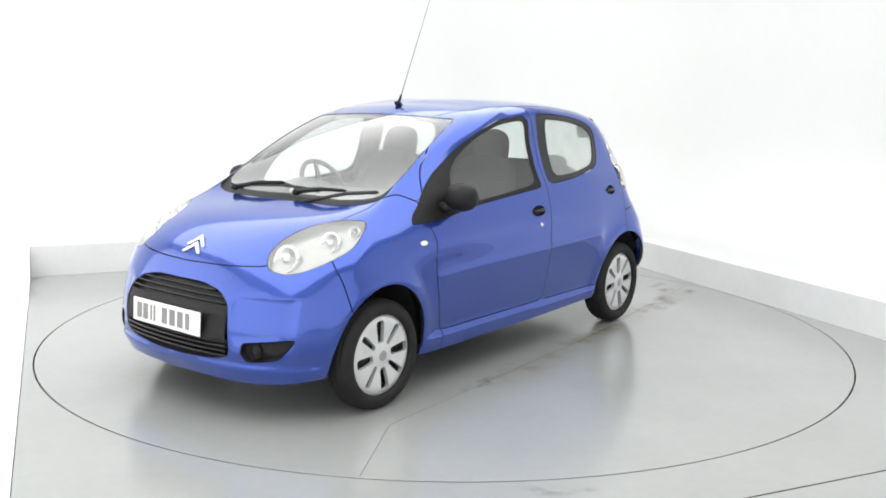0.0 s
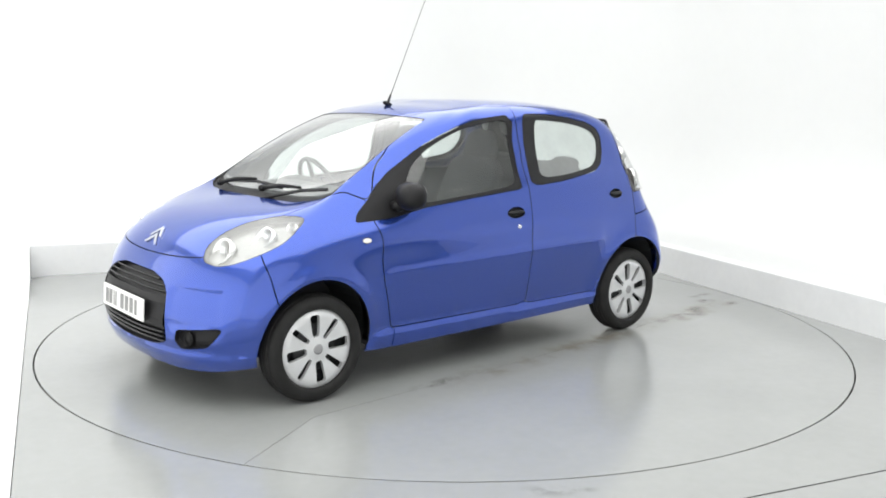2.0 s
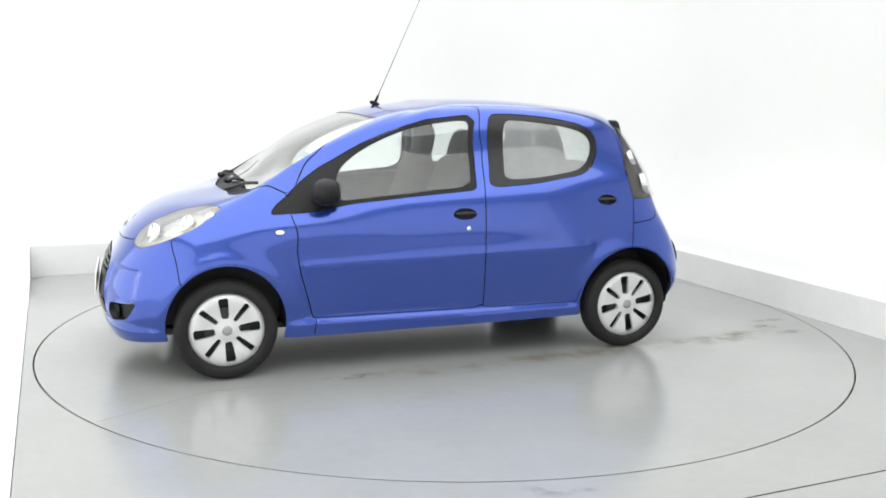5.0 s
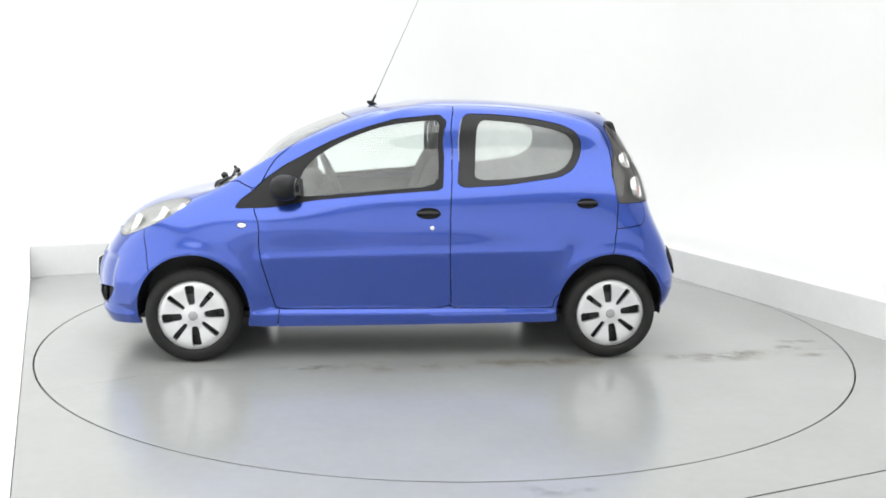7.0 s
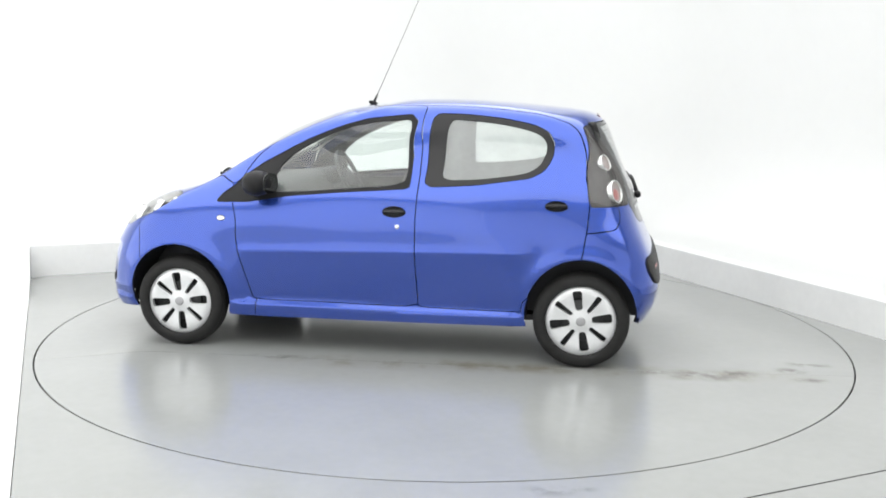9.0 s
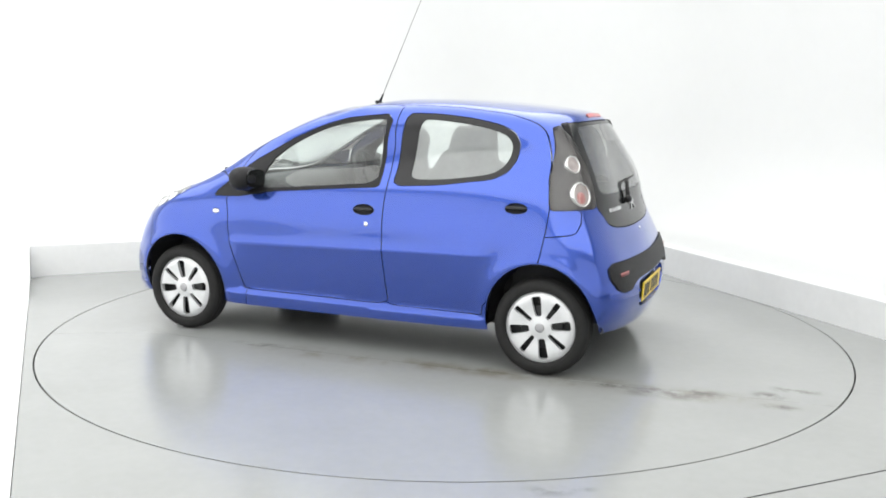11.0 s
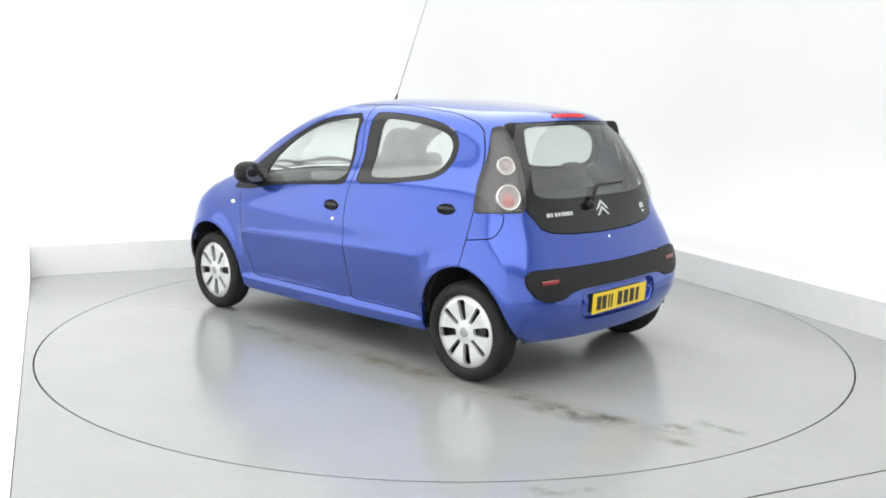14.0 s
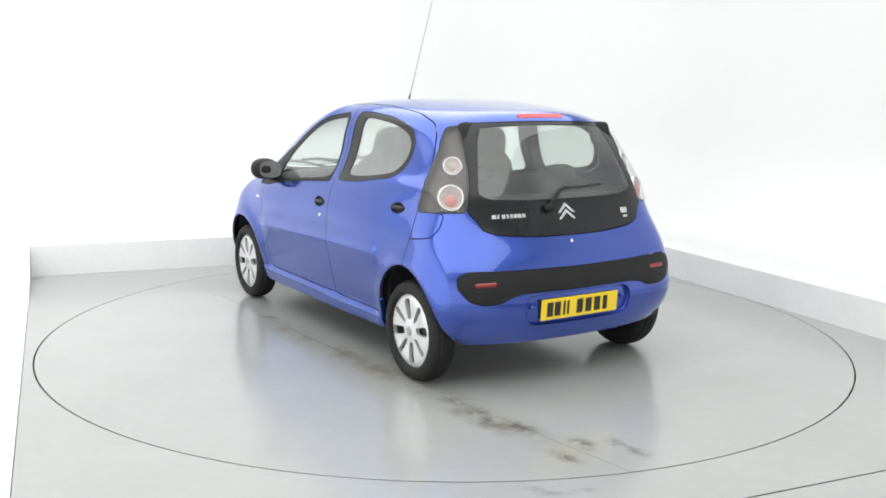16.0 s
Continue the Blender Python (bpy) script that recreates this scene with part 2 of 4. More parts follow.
# ---------------------------------------------------------------- turntable
def soiled_floor(name, place, angle, scuffs, line=1.0):
    """Grey floor paint with a line of brown dirt and dark scuffs about a place."""
    m = M_FLOOR.copy()
    m.name = name
    nt = m.node_tree
    b = nt.nodes["Principled BSDF"]
    old = b.inputs["Base Color"].links[0].from_socket
    tc = nt.nodes.new("ShaderNodeTexCoord")
    mp = nt.nodes.new("ShaderNodeMapping")
    mp.vector_type = "TEXTURE"
    mp.inputs["Location"].default_value = (*place, 0)
    mp.inputs["Rotation"].default_value = (0, 0, radians(angle))
    nt.links.new(tc.outputs["Object"], mp.inputs["Vector"])
    sep = nt.nodes.new("ShaderNodeSeparateXYZ")
    nt.links.new(mp.outputs[0], sep.inputs[0])

    def math2(op, a, c, clamp=False):
        n = nt.nodes.new("ShaderNodeMath")
        n.operation, n.use_clamp = op, clamp
        for i, v in enumerate((a, c)):
            if isinstance(v, (int, float)):
                n.inputs[i].default_value = v
            else:
                nt.links.new(v, n.inputs[i])
        return n.outputs[0]

    def band(sock, centre, half, soft):
        d = math2("ABSOLUTE", math2("SUBTRACT", sock, centre), 0)
        n = nt.nodes.new("ShaderNodeMapRange")
        n.interpolation_type = "SMOOTHSTEP"
        n.inputs["From Min"].default_value, n.inputs["From Max"].default_value = half + soft, max(half - soft, 0)
        nt.links.new(d, n.inputs["Value"])
        return n.outputs[0]

    no = node(nt, "ShaderNodeTexNoise", Scale=3.2, Detail=7.0, Roughness=0.62)
    nt.links.new(tc.outputs["Object"], no.inputs["Vector"])
    fine = node(nt, "ShaderNodeTexNoise", Scale=9.0, Detail=6.0, Roughness=0.6)
    nt.links.new(mp.outputs[0], fine.inputs["Vector"])
    patch = math2("MULTIPLY", math2("SUBTRACT", no.outputs["Fac"], 0.48, True), 7.0, True)
    spots = math2("MULTIPLY", math2("SUBTRACT", fine.outputs["Fac"], 0.42, True), 7.0, True)
    along = band(sep.outputs["X"], 0.25, 1.35, 0.35)
    dirt = math2("MULTIPLY", math2("MULTIPLY", band(sep.outputs["Y"], 0.0, 0.08, 0.09), along), math2("ADD", math2("MULTIPLY", patch, 0.8), 0.25))
    scuff = 0
    for cx, cy, rx, ry in scuffs:
        one = math2("MULTIPLY", math2("MULTIPLY", band(sep.outputs["X"], cx, rx * 0.6, rx * 0.5), band(sep.outputs["Y"], cy, ry * 0.6, ry * 0.5)), spots)
        scuff = one if scuff == 0 else math2("MAXIMUM", scuff, one)
    m1 = nt.nodes.new("ShaderNodeMix")
    m1.data_type = "RGBA"
    m1.inputs["B"].default_value = (0.17, 0.155, 0.12, 1)
    nt.links.new(math2("MULTIPLY", dirt, 0.75 * line), m1.inputs["Factor"])
    nt.links.new(old, m1.inputs["A"])
    m2 = nt.nodes.new("ShaderNodeMix")
    m2.data_type = "RGBA"
    m2.inputs["B"].default_value = (0.07, 0.065, 0.055, 1)
    nt.links.new(math2("MULTIPLY", scuff, 0.35 + 0.35 * line), m2.inputs["Factor"])
    nt.links.new(m1.outputs["Result"], m2.inputs["A"])
    nt.links.new(m2.outputs["Result"], b.inputs["Base Color"])
    return m


M_DECK = soiled_floor("turntable_floor_paint", (0.53, -0.80), 9.6,
                      ((1.10, -0.03, 0.26, 0.11), (1.27, 0.03, 0.15, 0.07), (1.60, 0.12, 0.11, 0.07), (1.74, 0.25, 0.15, 0.06), (1.65, -0.05, 0.11, 0.05), (0.82, 0.0, 0.13, 0.06), (-1.25, 0.04, 0.22, 0.05)))
pad.data.materials[0] = soiled_floor("scuffed_floor_paint", (-0.62, -2.48), -23.0, ((0.0, 0.0, 0.13, 0.06), (0.12, 0.02, 0.08, 0.03)), 0.0)
turntable = new("turntable")
tagged(turntable, "round grey painted turntable deck flush with floor", "turntable")


def deck_plate(first, last, seam, label):
    """A plate of the deck: an arc of the rim closed by the seam, with a bevelled edge."""
    bm = bmesh.new()
    n = 140
    pts = [Vector((RING * math.cos(first + (last - first) * i / n), RING * math.sin(first + (last - first) * i / n))) for i in range(n + 1)] + [Vector(p) for p in seam]
    top = [bm.verts.new((p.x, p.y, 0)) for p in pts]
    low = [bm.verts.new((p.x, p.y, -0.04)) for p in pts]
    bm.faces.new(top)
    bm.faces.new(low[::-1])
    for i in range(len(pts)):
        j = (i + 1) % len(pts)
        bm.faces.new((low[i], low[j], top[j], top[i]))
    bm.normal_update()
    bmesh.ops.triangulate(bm, faces=[f for f in bm.faces if len(f.verts) > 4], ngon_method="EAR_CLIP")
    ob = mesh_ob("deck_plate", bm, M_DECK, turntable)
    ob["label"] = label


A0, A1 = math.atan2(-1.43, -1.988), math.atan2(-0.42, 2.413)
deck_plate(A1, A0 + 2 * math.pi, [(-1.5, -1.085), (0.5, -0.808)], "large grey deck plate under the car")
deck_plate(A0 + 0.001, A1 - 0.001, [(0.5, -0.811), (-1.5, -1.088)], "grey deck plate with brown dirt along its seam")

# ---- car begins
# ---------------------------------------------------------------- car: the skin as one smooth lofted surface
# contours of the left half, each from the front centre round the side to the rear centre
BOTTOM_LINE = ((1.74, 0, .19), (1.712, .375, .19), (1.6, .607, .195), (1.45, .7, .21), (1.17, .745, .2), (.85, .735, .195), (.3, .735, .2),
     (-.28, .735, .205), (-.8, .735, .215), (-1.15, .745, .23), (-1.46, .67, .245), (-1.555, .41, .24), (-1.58, 0, .235))
LOWER_LINE = ((1.8, 0, .31), (1.765, .37, .31), (1.645, .633, .315), (1.475, .75, .33), (1.17, .79, .32), (.85, .765, .31), (.3, .757, .315),
     (-.28, .757, .32), (-.8, .765, .33), (-1.15, .79, .34), (-1.5, .738, .35), (-1.595, .43, .345), (-1.618, 0, .34))
MIDDLE_LINE = ((1.8, 0, .47), (1.77, .38, .47), (1.635, .64, .475), (1.475, .765, .49), (1.17, .812, .48), (.85, .79, .47), (.3, .785, .475),
     (-.28, .788, .48), (-.8, .797, .49), (-1.15, .815, .5), (-1.505, .757, .505), (-1.593, .44, .5), (-1.612, 0, .5))
WAIST_LINE = ((1.715, 0, .645), (1.69, .36, .645), (1.585, .61, .65), (1.44, .745, .66), (1.17, .805, .66), (.85, .803, .65), (.3, .805, .655),
     (-.28, .808, .66), (-.8, .812, .67), (-1.15, .807, .68), (-1.45, .738, .685), (-1.53, .43, .675), (-1.555, 0, .675))
SHOULDER_LINE = ((1.615, 0, .775), (1.585, .34, .775), (1.49, .565, .78), (1.38, .7, .79), (1.165, .765, .795), (.85, .798, .79), (.3, .806, .79),
     (-.28, .808, .8), (-.8, .8, .81), (-1.12, .78, .82), (-1.39, .697, .82), (-1.475, .42, .8), (-1.5, 0, .79))
BELT_LINE = ((1.4, 0, .885), (1.37, .31, .885), (1.29, .51, .89), (1.2, .63, .9), (1.09, .703, .895), (.87, .748, .89), (.3, .776, .915),
     (-.28, .775, .945), (-.8, .762, .965), (-1.1, .74, .965), (-1.35, .664, .945), (-1.44, .41, .92), (-1.455, 0, .91))
COWL_LINE = ((1.04, 0, .975), (1.01, .3, .97), (1, .5, .975), (.99, .588, .985), (.917, .643, 1.012), (.73, .705, 1.005), (.28, .723, 1.02),
     (-.28, .726, 1.045), (-.78, .717, 1.06), (-1.07, .7, 1.055), (-1.325, .63, 1.04), (-1.405, .4, 1.02), (-1.41, 0, 1.01))
WINDOW_LINE = ((.735, 0, 1.215), (.72, .28, 1.21), (.685, .45, 1.205), (.65, .545, 1.2), (.6, .607, 1.198), (.46, .64, 1.2), (.18, .66, 1.215),
     (-.28, .666, 1.225), (-.74, .658, 1.225), (-1.03, .645, 1.215), (-1.245, .575, 1.2), (-1.325, .37, 1.19), (-1.335, 0, 1.185))
RAIL_LINE = ((.3, 0, 1.395), (.285, .26, 1.39), (.26, .43, 1.382), (.235, .52, 1.375), (.18, .575, 1.37), (.09, .6, 1.38), (-.05, .6, 1.385),
     (-.32, .606, 1.392), (-.68, .6, 1.383), (-.94, .585, 1.365), (-1.12, .5, 1.35), (-1.21, .32, 1.36), (-1.24, 0, 1.368))
ROOF_LINE = ((.12, 0, 1.428), (.11, .2, 1.425), (.09, .33, 1.42), (.07, .40, 1.418), (.03, .44, 1.42), (-.03, .46, 1.428), (-.12, .47, 1.437),
     (-.34, .475, 1.442), (-.62, .465, 1.435), (-.82, .44, 1.42), (-.98, .37, 1.408), (-1.07, .24, 1.41), (-1.10, 0, 1.413))
SPINE_LINE = ((-.02, 0, 1.45), (-.03, 0, 1.451), (-.05, 0, 1.453), (-.07, 0, 1.455), (-.10, 0, 1.457), (-.14, 0, 1.459), (-.20, 0, 1.461),
     (-.35, 0, 1.463), (-.52, 0, 1.459), (-.64, 0, 1.454), (-.72, 0, 1.449), (-.77, 0, 1.446), (-.79, 0, 1.444))
CAGE = (BOTTOM_LINE, LOWER_LINE, MIDDLE_LINE, WAIST_LINE, SHOULDER_LINE, BELT_LINE, COWL_LINE, WINDOW_LINE, RAIL_LINE, ROOF_LINE, SPINE_LINE)
U_KNOTS = np.array([0, .36, .62, .80, 1.10, 1.42, 1.92, 2.45, 2.92, 3.25, 3.62, 3.93, 4.35])
V_KNOTS = np.array([0, .13, .29, .47, .62, .76, .92, 1.16, 1.37, 1.53, 2.0])
U_END, V_END = 4.35, 2.0
FLIP = np.array([1.0, -1.0, 1.0])


def bends(t, y):
    """Second derivatives of the natural cubic spline through y at the knots t."""
    n, h = len(t), np.diff(t)
    a, r = np.eye(n), np.zeros_like(y)
    for i in range(1, n - 1):
        a[i, i - 1], a[i, i], a[i, i + 1] = h[i - 1], 2 * (h[i - 1] + h[i]), h[i]
        r[i] = 6 * ((y[i + 1] - y[i]) / h[i] - (y[i] - y[i - 1]) / h[i - 1])
    return np.linalg.solve(a, r)


NET = np.array(CAGE, float)
TU = np.concatenate([-U_KNOTS[3:0:-1], U_KNOTS, 2 * U_END - U_KNOTS[-2:-5:-1]])
TV = np.concatenate([V_KNOTS, 2 * V_END - V_KNOTS[-2:-4:-1]])
NET = np.concatenate([NET[:, 3:0:-1] * FLIP, NET, NET[:, -2:-5:-1] * FLIP], 1)
NET = np.concatenate([NET, NET[-2:-4:-1] * FLIP], 0)
NET_BENDS = [bends(TU, row) for row in NET]
V_BENDS = bends(TV, np.eye(len(TV)))


def bump(d, width):
    return np.exp(-(d / width) ** 2)


def pressed(p):
    """Pressings of the flanks: the crease along the doors and the flared wheel arches."""
    x, y, z = p[:, 0], p[:, 1], p[:, 2]
    side = np.clip((np.abs(y) - 0.6) / 0.1, 0, 1)
    h = z - 0.613 + 0.028 * x
    run = 1 / (1 + np.exp(-(x + 0.86) / 0.02)) / (1 + np.exp((x - 0.80) / 0.02))
    d = 0.015 * np.where(h > 0, np.exp(-np.maximum(h, 0) / 0.05), np.exp(np.minimum(h, 0) / 0.13)) * run
    ends = 1 / (1 + np.exp(-(x + 0.85) / 0.02)) / (1 + np.exp((x - 0.84) / 0.02))
    d = d + 0.024 / (1 + np.exp((z - 0.284) / 0.006)) * ends
    for cx in (1.17, -1.17):
        r = np.hypot(x - cx, (z - 0.285) * 0.95)
        d = d + 0.012 * bump(np.clip(r - 0.325, -1, 1), 0.045) * (z > 0.2)
    p = p.copy()
    p[:, 1] = y + d * side * np.sign(y)
    # the panel set back between the ledge of the front bumper and the fog lamp
    back = 0.013 / (1 + np.exp((z - 0.574) / 0.003)) / (1 + np.exp((np.abs(y) - 0.655) / 0.006)) * np.clip((z - 0.34) / 0.06, 0, 1) * np.clip((x - 1.5) / 0.06, 0, 1)
    back = back * np.clip((np.abs(y) - 0.39) / 0.03, 0, 1)
    far = np.maximum(np.hypot(x - 0.9, y), 1e-6)
    p[:, 0] -= back * (x - 0.9) / far
    p[:, 1] -= back * y / far
    # the lip under the front bumper
    lip = 0.018 / (1 + np.exp((z - 0.272) / 0.007)) * np.clip((x - 1.42) / 0.1, 0, 1)
    far = np.maximum(np.hypot(x - 0.9, y), 1e-6)
    p[:, 0] += lip * (x - 0.9) / far
    p[:, 1] += lip * y / far
    return p


def skin(u, v):
    """Points of the car's skin (left half) at the parameters u (front to rear) and v (sill to roof)."""
    u, v = np.atleast_1d(u).astype(float), np.atleast_1d(v).astype(float)
    i = np.clip(np.searchsorted(TU, u) - 1, 0, len(TU) - 2)
    h = TU[i + 1] - TU[i]
    a = ((TU[i + 1] - u) / h)[:, None]
    b, h = 1 - a, h[:, None]
    rows = np.array([a * y[i] + b * y[i + 1] + ((a ** 3 - a) * m[i] + (b ** 3 - b) * m[i + 1]) * h * h / 6 for y, m in zip(NET, NET_BENDS)])
    m = np.tensordot(V_BENDS, rows, (1, 0))
    i = np.clip(np.searchsorted(TV, v) - 1, 0, len(TV) - 2)
    h = TV[i + 1] - TV[i]
    a = ((TV[i + 1] - v) / h)[:, None]
    b, h, n = 1 - a, h[:, None], np.arange(len(u))
    return pressed(a * rows[i, n] + b * rows[i + 1, n] + ((a ** 3 - a) * m[i, n] + (b ** 3 - b) * m[i + 1, n]) * h * h / 6)


def skin_normal(u, v, e=1e-3):
    n = np.cross(skin(u + e, v) - skin(u - e, v), skin(u, v + e) - skin(u, v - e))
    return n / np.maximum(np.linalg.norm(n, axis=1, keepdims=True), 1e-12)


GU, GV = (g.ravel() for g in np.meshgrid(np.linspace(0, U_END, 300), np.linspace(0, V_END, 150)))
GP = skin(GU, GV)


def locate(points, view):
    """Parameters of the skin's points that are given by two or three of their coordinates."""
    axes = {"side": [0, 2], "front": [1, 2], "rear": [1, 2], "all": [0, 1, 2]}[view]
    bad = {"side": np.zeros(len(GP), bool), "front": GP[:, 0] < 0.9, "rear": GP[:, 0] > -1.0, "all": np.zeros(len(GP), bool)}[view]
    q = np.array(points, float)
    q = q if q.shape[1] == len(axes) else q[:, axes]
    out = []
    for p in q:
        d = ((GP[:, axes] - p) ** 2).sum(1) + bad * 9
        k = d.argmin()
        out.append((GU[k], GV[k]))
    uv, e = np.array(out), 1e-4
    for _ in range(8):
        p0 = skin(uv[:, 0], uv[:, 1])[:, axes]
        ju = (skin(uv[:, 0] + e, uv[:, 1])[:, axes] - p0) / e
        jv = (skin(uv[:, 0], uv[:, 1] + e)[:, axes] - p0) / e
        for k in range(len(uv)):
            jac = np.stack([ju[k], jv[k]], 1)
            step = np.linalg.lstsq(jac.T @ jac + 1e-6 * np.eye(2), jac.T @ (q[k] - p0[k]), rcond=None)[0]
            uv[k] += np.clip(step, -0.03, 0.03)
        uv[:, 0], uv[:, 1] = np.clip(uv[:, 0], 0, U_END), np.clip(uv[:, 1], 0, V_END)
    return uv


def rounded(uv, times=2, keep=0.8):
    """Corners cut, then long runs split, of a closed outline."""
    for _ in range(times):
        nxt = np.roll(uv, -1, 0)
        uv = np.stack([uv * keep + nxt * (1 - keep), uv * (1 - keep) + nxt * keep], 1).reshape(-1, 2)
    out = []
    for a, b in zip(uv, np.roll(uv, -1, 0)):
        n = max(1, int(np.ceil(np.linalg.norm(b - a) / 0.03)))
        out += [a + (b - a) * k / n for k in range(n)]
    out = np.array(out)
    return out[np.linalg.norm(out - np.roll(out, 1, 0), axis=1) > 2e-3]


def inside(poly, pts):
    x, y = pts[:, 0], pts[:, 1]
    hit = np.zeros(len(pts), bool)
    for (x0, y0), (x1, y1) in zip(poly, np.roll(poly, -1, 0)):
        cross = (y0 > y) != (y1 > y)
        if y0 != y1:
            hit ^= cross & (x < (x1 - x0) * (y - y0) / (y1 - y0) + x0)
    return hit


def arch(cx, cz, rx0, rx1, rz, n=22):
    """Wheel opening, as an outline that runs out under the sill."""
    pts = []
    for i in range(n + 1):
        a = radians(-14 + 208 * i / n)
        c = math.cos(a)
        pts.append((cx + c * (rx1 if c > 0 else rx0), max(cz + math.sin(a) * rz, 0.235)))
    uv = locate(pts, "side")
    return np.concatenate([uv, [(uv[-1][0], -0.06), (uv[0][0], -0.06)]])


def oval(cx, cz, rx, rz, n=14):
    return locate([(cx + rx * math.cos(2 * math.pi * i / n), cz + rz * math.sin(2 * math.pi * i / n)) for i in range(n)], "side")


def outline(points, view, tail=(), times=2, keep=0.8, mid=False):
    uv = locate(points, view)
    if mid:  # outlines across the middle of the car run on past it
        uv[uv[:, 0] < 0.012, 0] = -0.2
        uv[uv[:, 0] > U_END - 0.012, 0] = U_END + 0.2
    if len(tail):
        uv = np.concatenate([uv, np.array(tail, float)])
    return rounded(uv, times, keep)


LAMP_FRONT = ((1.165, .690, .897), (1.24, .567, .906), (1.36, .482, .873), (1.487, .445, .816), (1.57, .447, .76), (1.614, .49, .703),
              (1.585, .575, .685), (1.537, .632, .698), (1.466, .684, .727), (1.30, .742, .805))
LIP = ((1.69, 0, .693), (1.668, .266, .702), (1.64, .38, .706), (1.612, .463, .714))
ROOF_SEAM = ((.745, 1.085), (.66, 1.17), (.56, 1.25), (.46, 1.31), (.37, 1.355), (.22, 1.392), (.06, 1.413), (-.27, 1.424))

# outlines in order of rank: the first that holds a spot takes it
SHAPES = []


def shape(name, uv):
    SHAPES.append((name, uv))


shape("hole", rounded(arch(1.17, .285, .305, .305, .325), 0))
shape("hole", rounded(arch(-1.17, .285, .30, .312, .33), 0))
shape("headlight", outline(LAMP_FRONT, "all"))
shape("tail_light", outline(((-1.135, .55, 1.305), (-1.17, .70, 1.10), (-1.192, .762, .895), (-1.30, .71, .893), (-1.402, .58, .898), (-1.30, .525, 1.11),
                            (-1.185, .493, 1.318), (-1.16, .51, 1.33)), "all", keep=.88))
shape("side_indicator", outline([(.893 + .025 * math.cos(a), .773 + .013 * math.sin(a)) for a in np.linspace(0, 5.5, 10)], "side", times=1))
shape("handle_cup", outline([(-.122 + .066 * math.cos(a), .838 + (.032 if math.sin(a) > 0 else .026) * math.sin(a)) for a in np.linspace(0, 5.8, 14)], "side", times=1))
shape("handle_cup_rear", outline([(-1.016 + .060 * math.cos(a), .893 + (.03 if math.sin(a) > 0 else .024) * math.sin(a)) for a in np.linspace(0, 5.8, 14)], "side", times=1))
shape("front_glass", outline(((.60, .925), (.585, 1.02), (.54, 1.105), (.43, 1.185), (.30, 1.248), (.18, 1.293), (.05, 1.325), (-.165, 1.352), (-.197, 1.325),
                             (-.187, 1.15), (-.175, .99), (.15, .963), (.40, .94)), "side"))
shape("rear_glass", outline(((-.405, 1.352), (-.39, 1.15), (-.375, 1.02), (-.60, 1.03), (-.84, 1.065), (-.91, 1.105), (-.945, 1.165), (-.95, 1.225), (-.92, 1.268),
                            (-.85, 1.298), (-.70, 1.33), (-.52, 1.348)), "side"))
shape("front_window_frame", outline(((.93, .862), (.85, .945), (.76, 1.028), (.67, 1.09), (.56, 1.148), (.42, 1.222), (.30, 1.272), (.2, 1.308), (.06, 1.348), (-.19, 1.375), (-.227, 1.34),
                                    (-.212, 1.15), (-.20, .968), (.20, .938), (.492, .911), (.739, .869)), "side", keep=.94))
shape("rear_window_frame", outline(((-.318, 1.382), (-.30, 1.15), (-.28, .978), (-.57, .997), (-.856, 1.037), (-.94, 1.08), (-.985, 1.155), (-.99, 1.235), (-.955, 1.293),
                                   (-.87, 1.33), (-.70, 1.362), (-.50, 1.38)), "side", keep=.85))
shape("windscreen", outline(((1.05, 0, .985), (1.035, .35, .983), (1.0, .52, .985), (.958, .587, 1.003), (.882, .602, 1.05), (.77, .595, 1.115), (.617, .572, 1.207), (.45, .547, 1.305),
                                      (.308, .515, 1.360), (.345, .38, 1.372), (.365, .2, 1.377), (.37, 0, 1.378)), "all", keep=.9, mid=True))
shape("cowl", outline(((1.135, 0, .945), (1.12, .25, .947), (1.085, .47, .948), (1.025, .592, .972), (.965, .615, .998), (.90, .60, 1.04), (.9, .2, 1.07), (.9, 0, 1.07)), "all", keep=.92, mid=True))
shape("grille", outline(((0, .617), (.17, .622), (.297, .597), (.365, .55), (.388, .49), (.394, .32), (.30, .295), (.10, .284), (0, .283)), "front", keep=.85, mid=True))
shape("fog_recess", outline(((1.743, .459, .385), (1.68, .57, .395), (1.605, .668, .41), (1.635, .625, .345), (1.655, .597, .32), (1.721, .476, .30), (1.742, .452, .335)), "all", keep=.85))
shape("bonnet", outline(LIP + ((1.58, .50, .74), (1.50, .55, .79), (1.38, .58, .85), (1.24, .575, .905), (1.09, .605, .943), (1.01, .610, .98), (.93, .5, 1.03), (.95, .2, 1.04), (.95, 0, 1.04)), "all", keep=.93, mid=True))
shape("front_bumper", outline(((1.66, 0, .72),) + ((1.64, .266, .73), (1.60, .40, .74), (1.56, .50, .74), (1.49, .60, .765), (1.425, .703, .752), (1.412, .767, .64), (1.392, .785, .52), (1.30, .80, .45)),
                                       "all", tail=((1.0, .1), (.98, -.06), (-0.2, -.06)), keep=.93, mid=True))
shape("front_door", outline(((.718, .298), (.75, .42), (.79, .56), (.805, .68), (.81, .80), (.805, .92)) + ROOF_SEAM + ((-.262, 1.20), (-.25, .96), (-.243, .80), (-.243, .60), (-.258, .298)), "side", keep=.93))
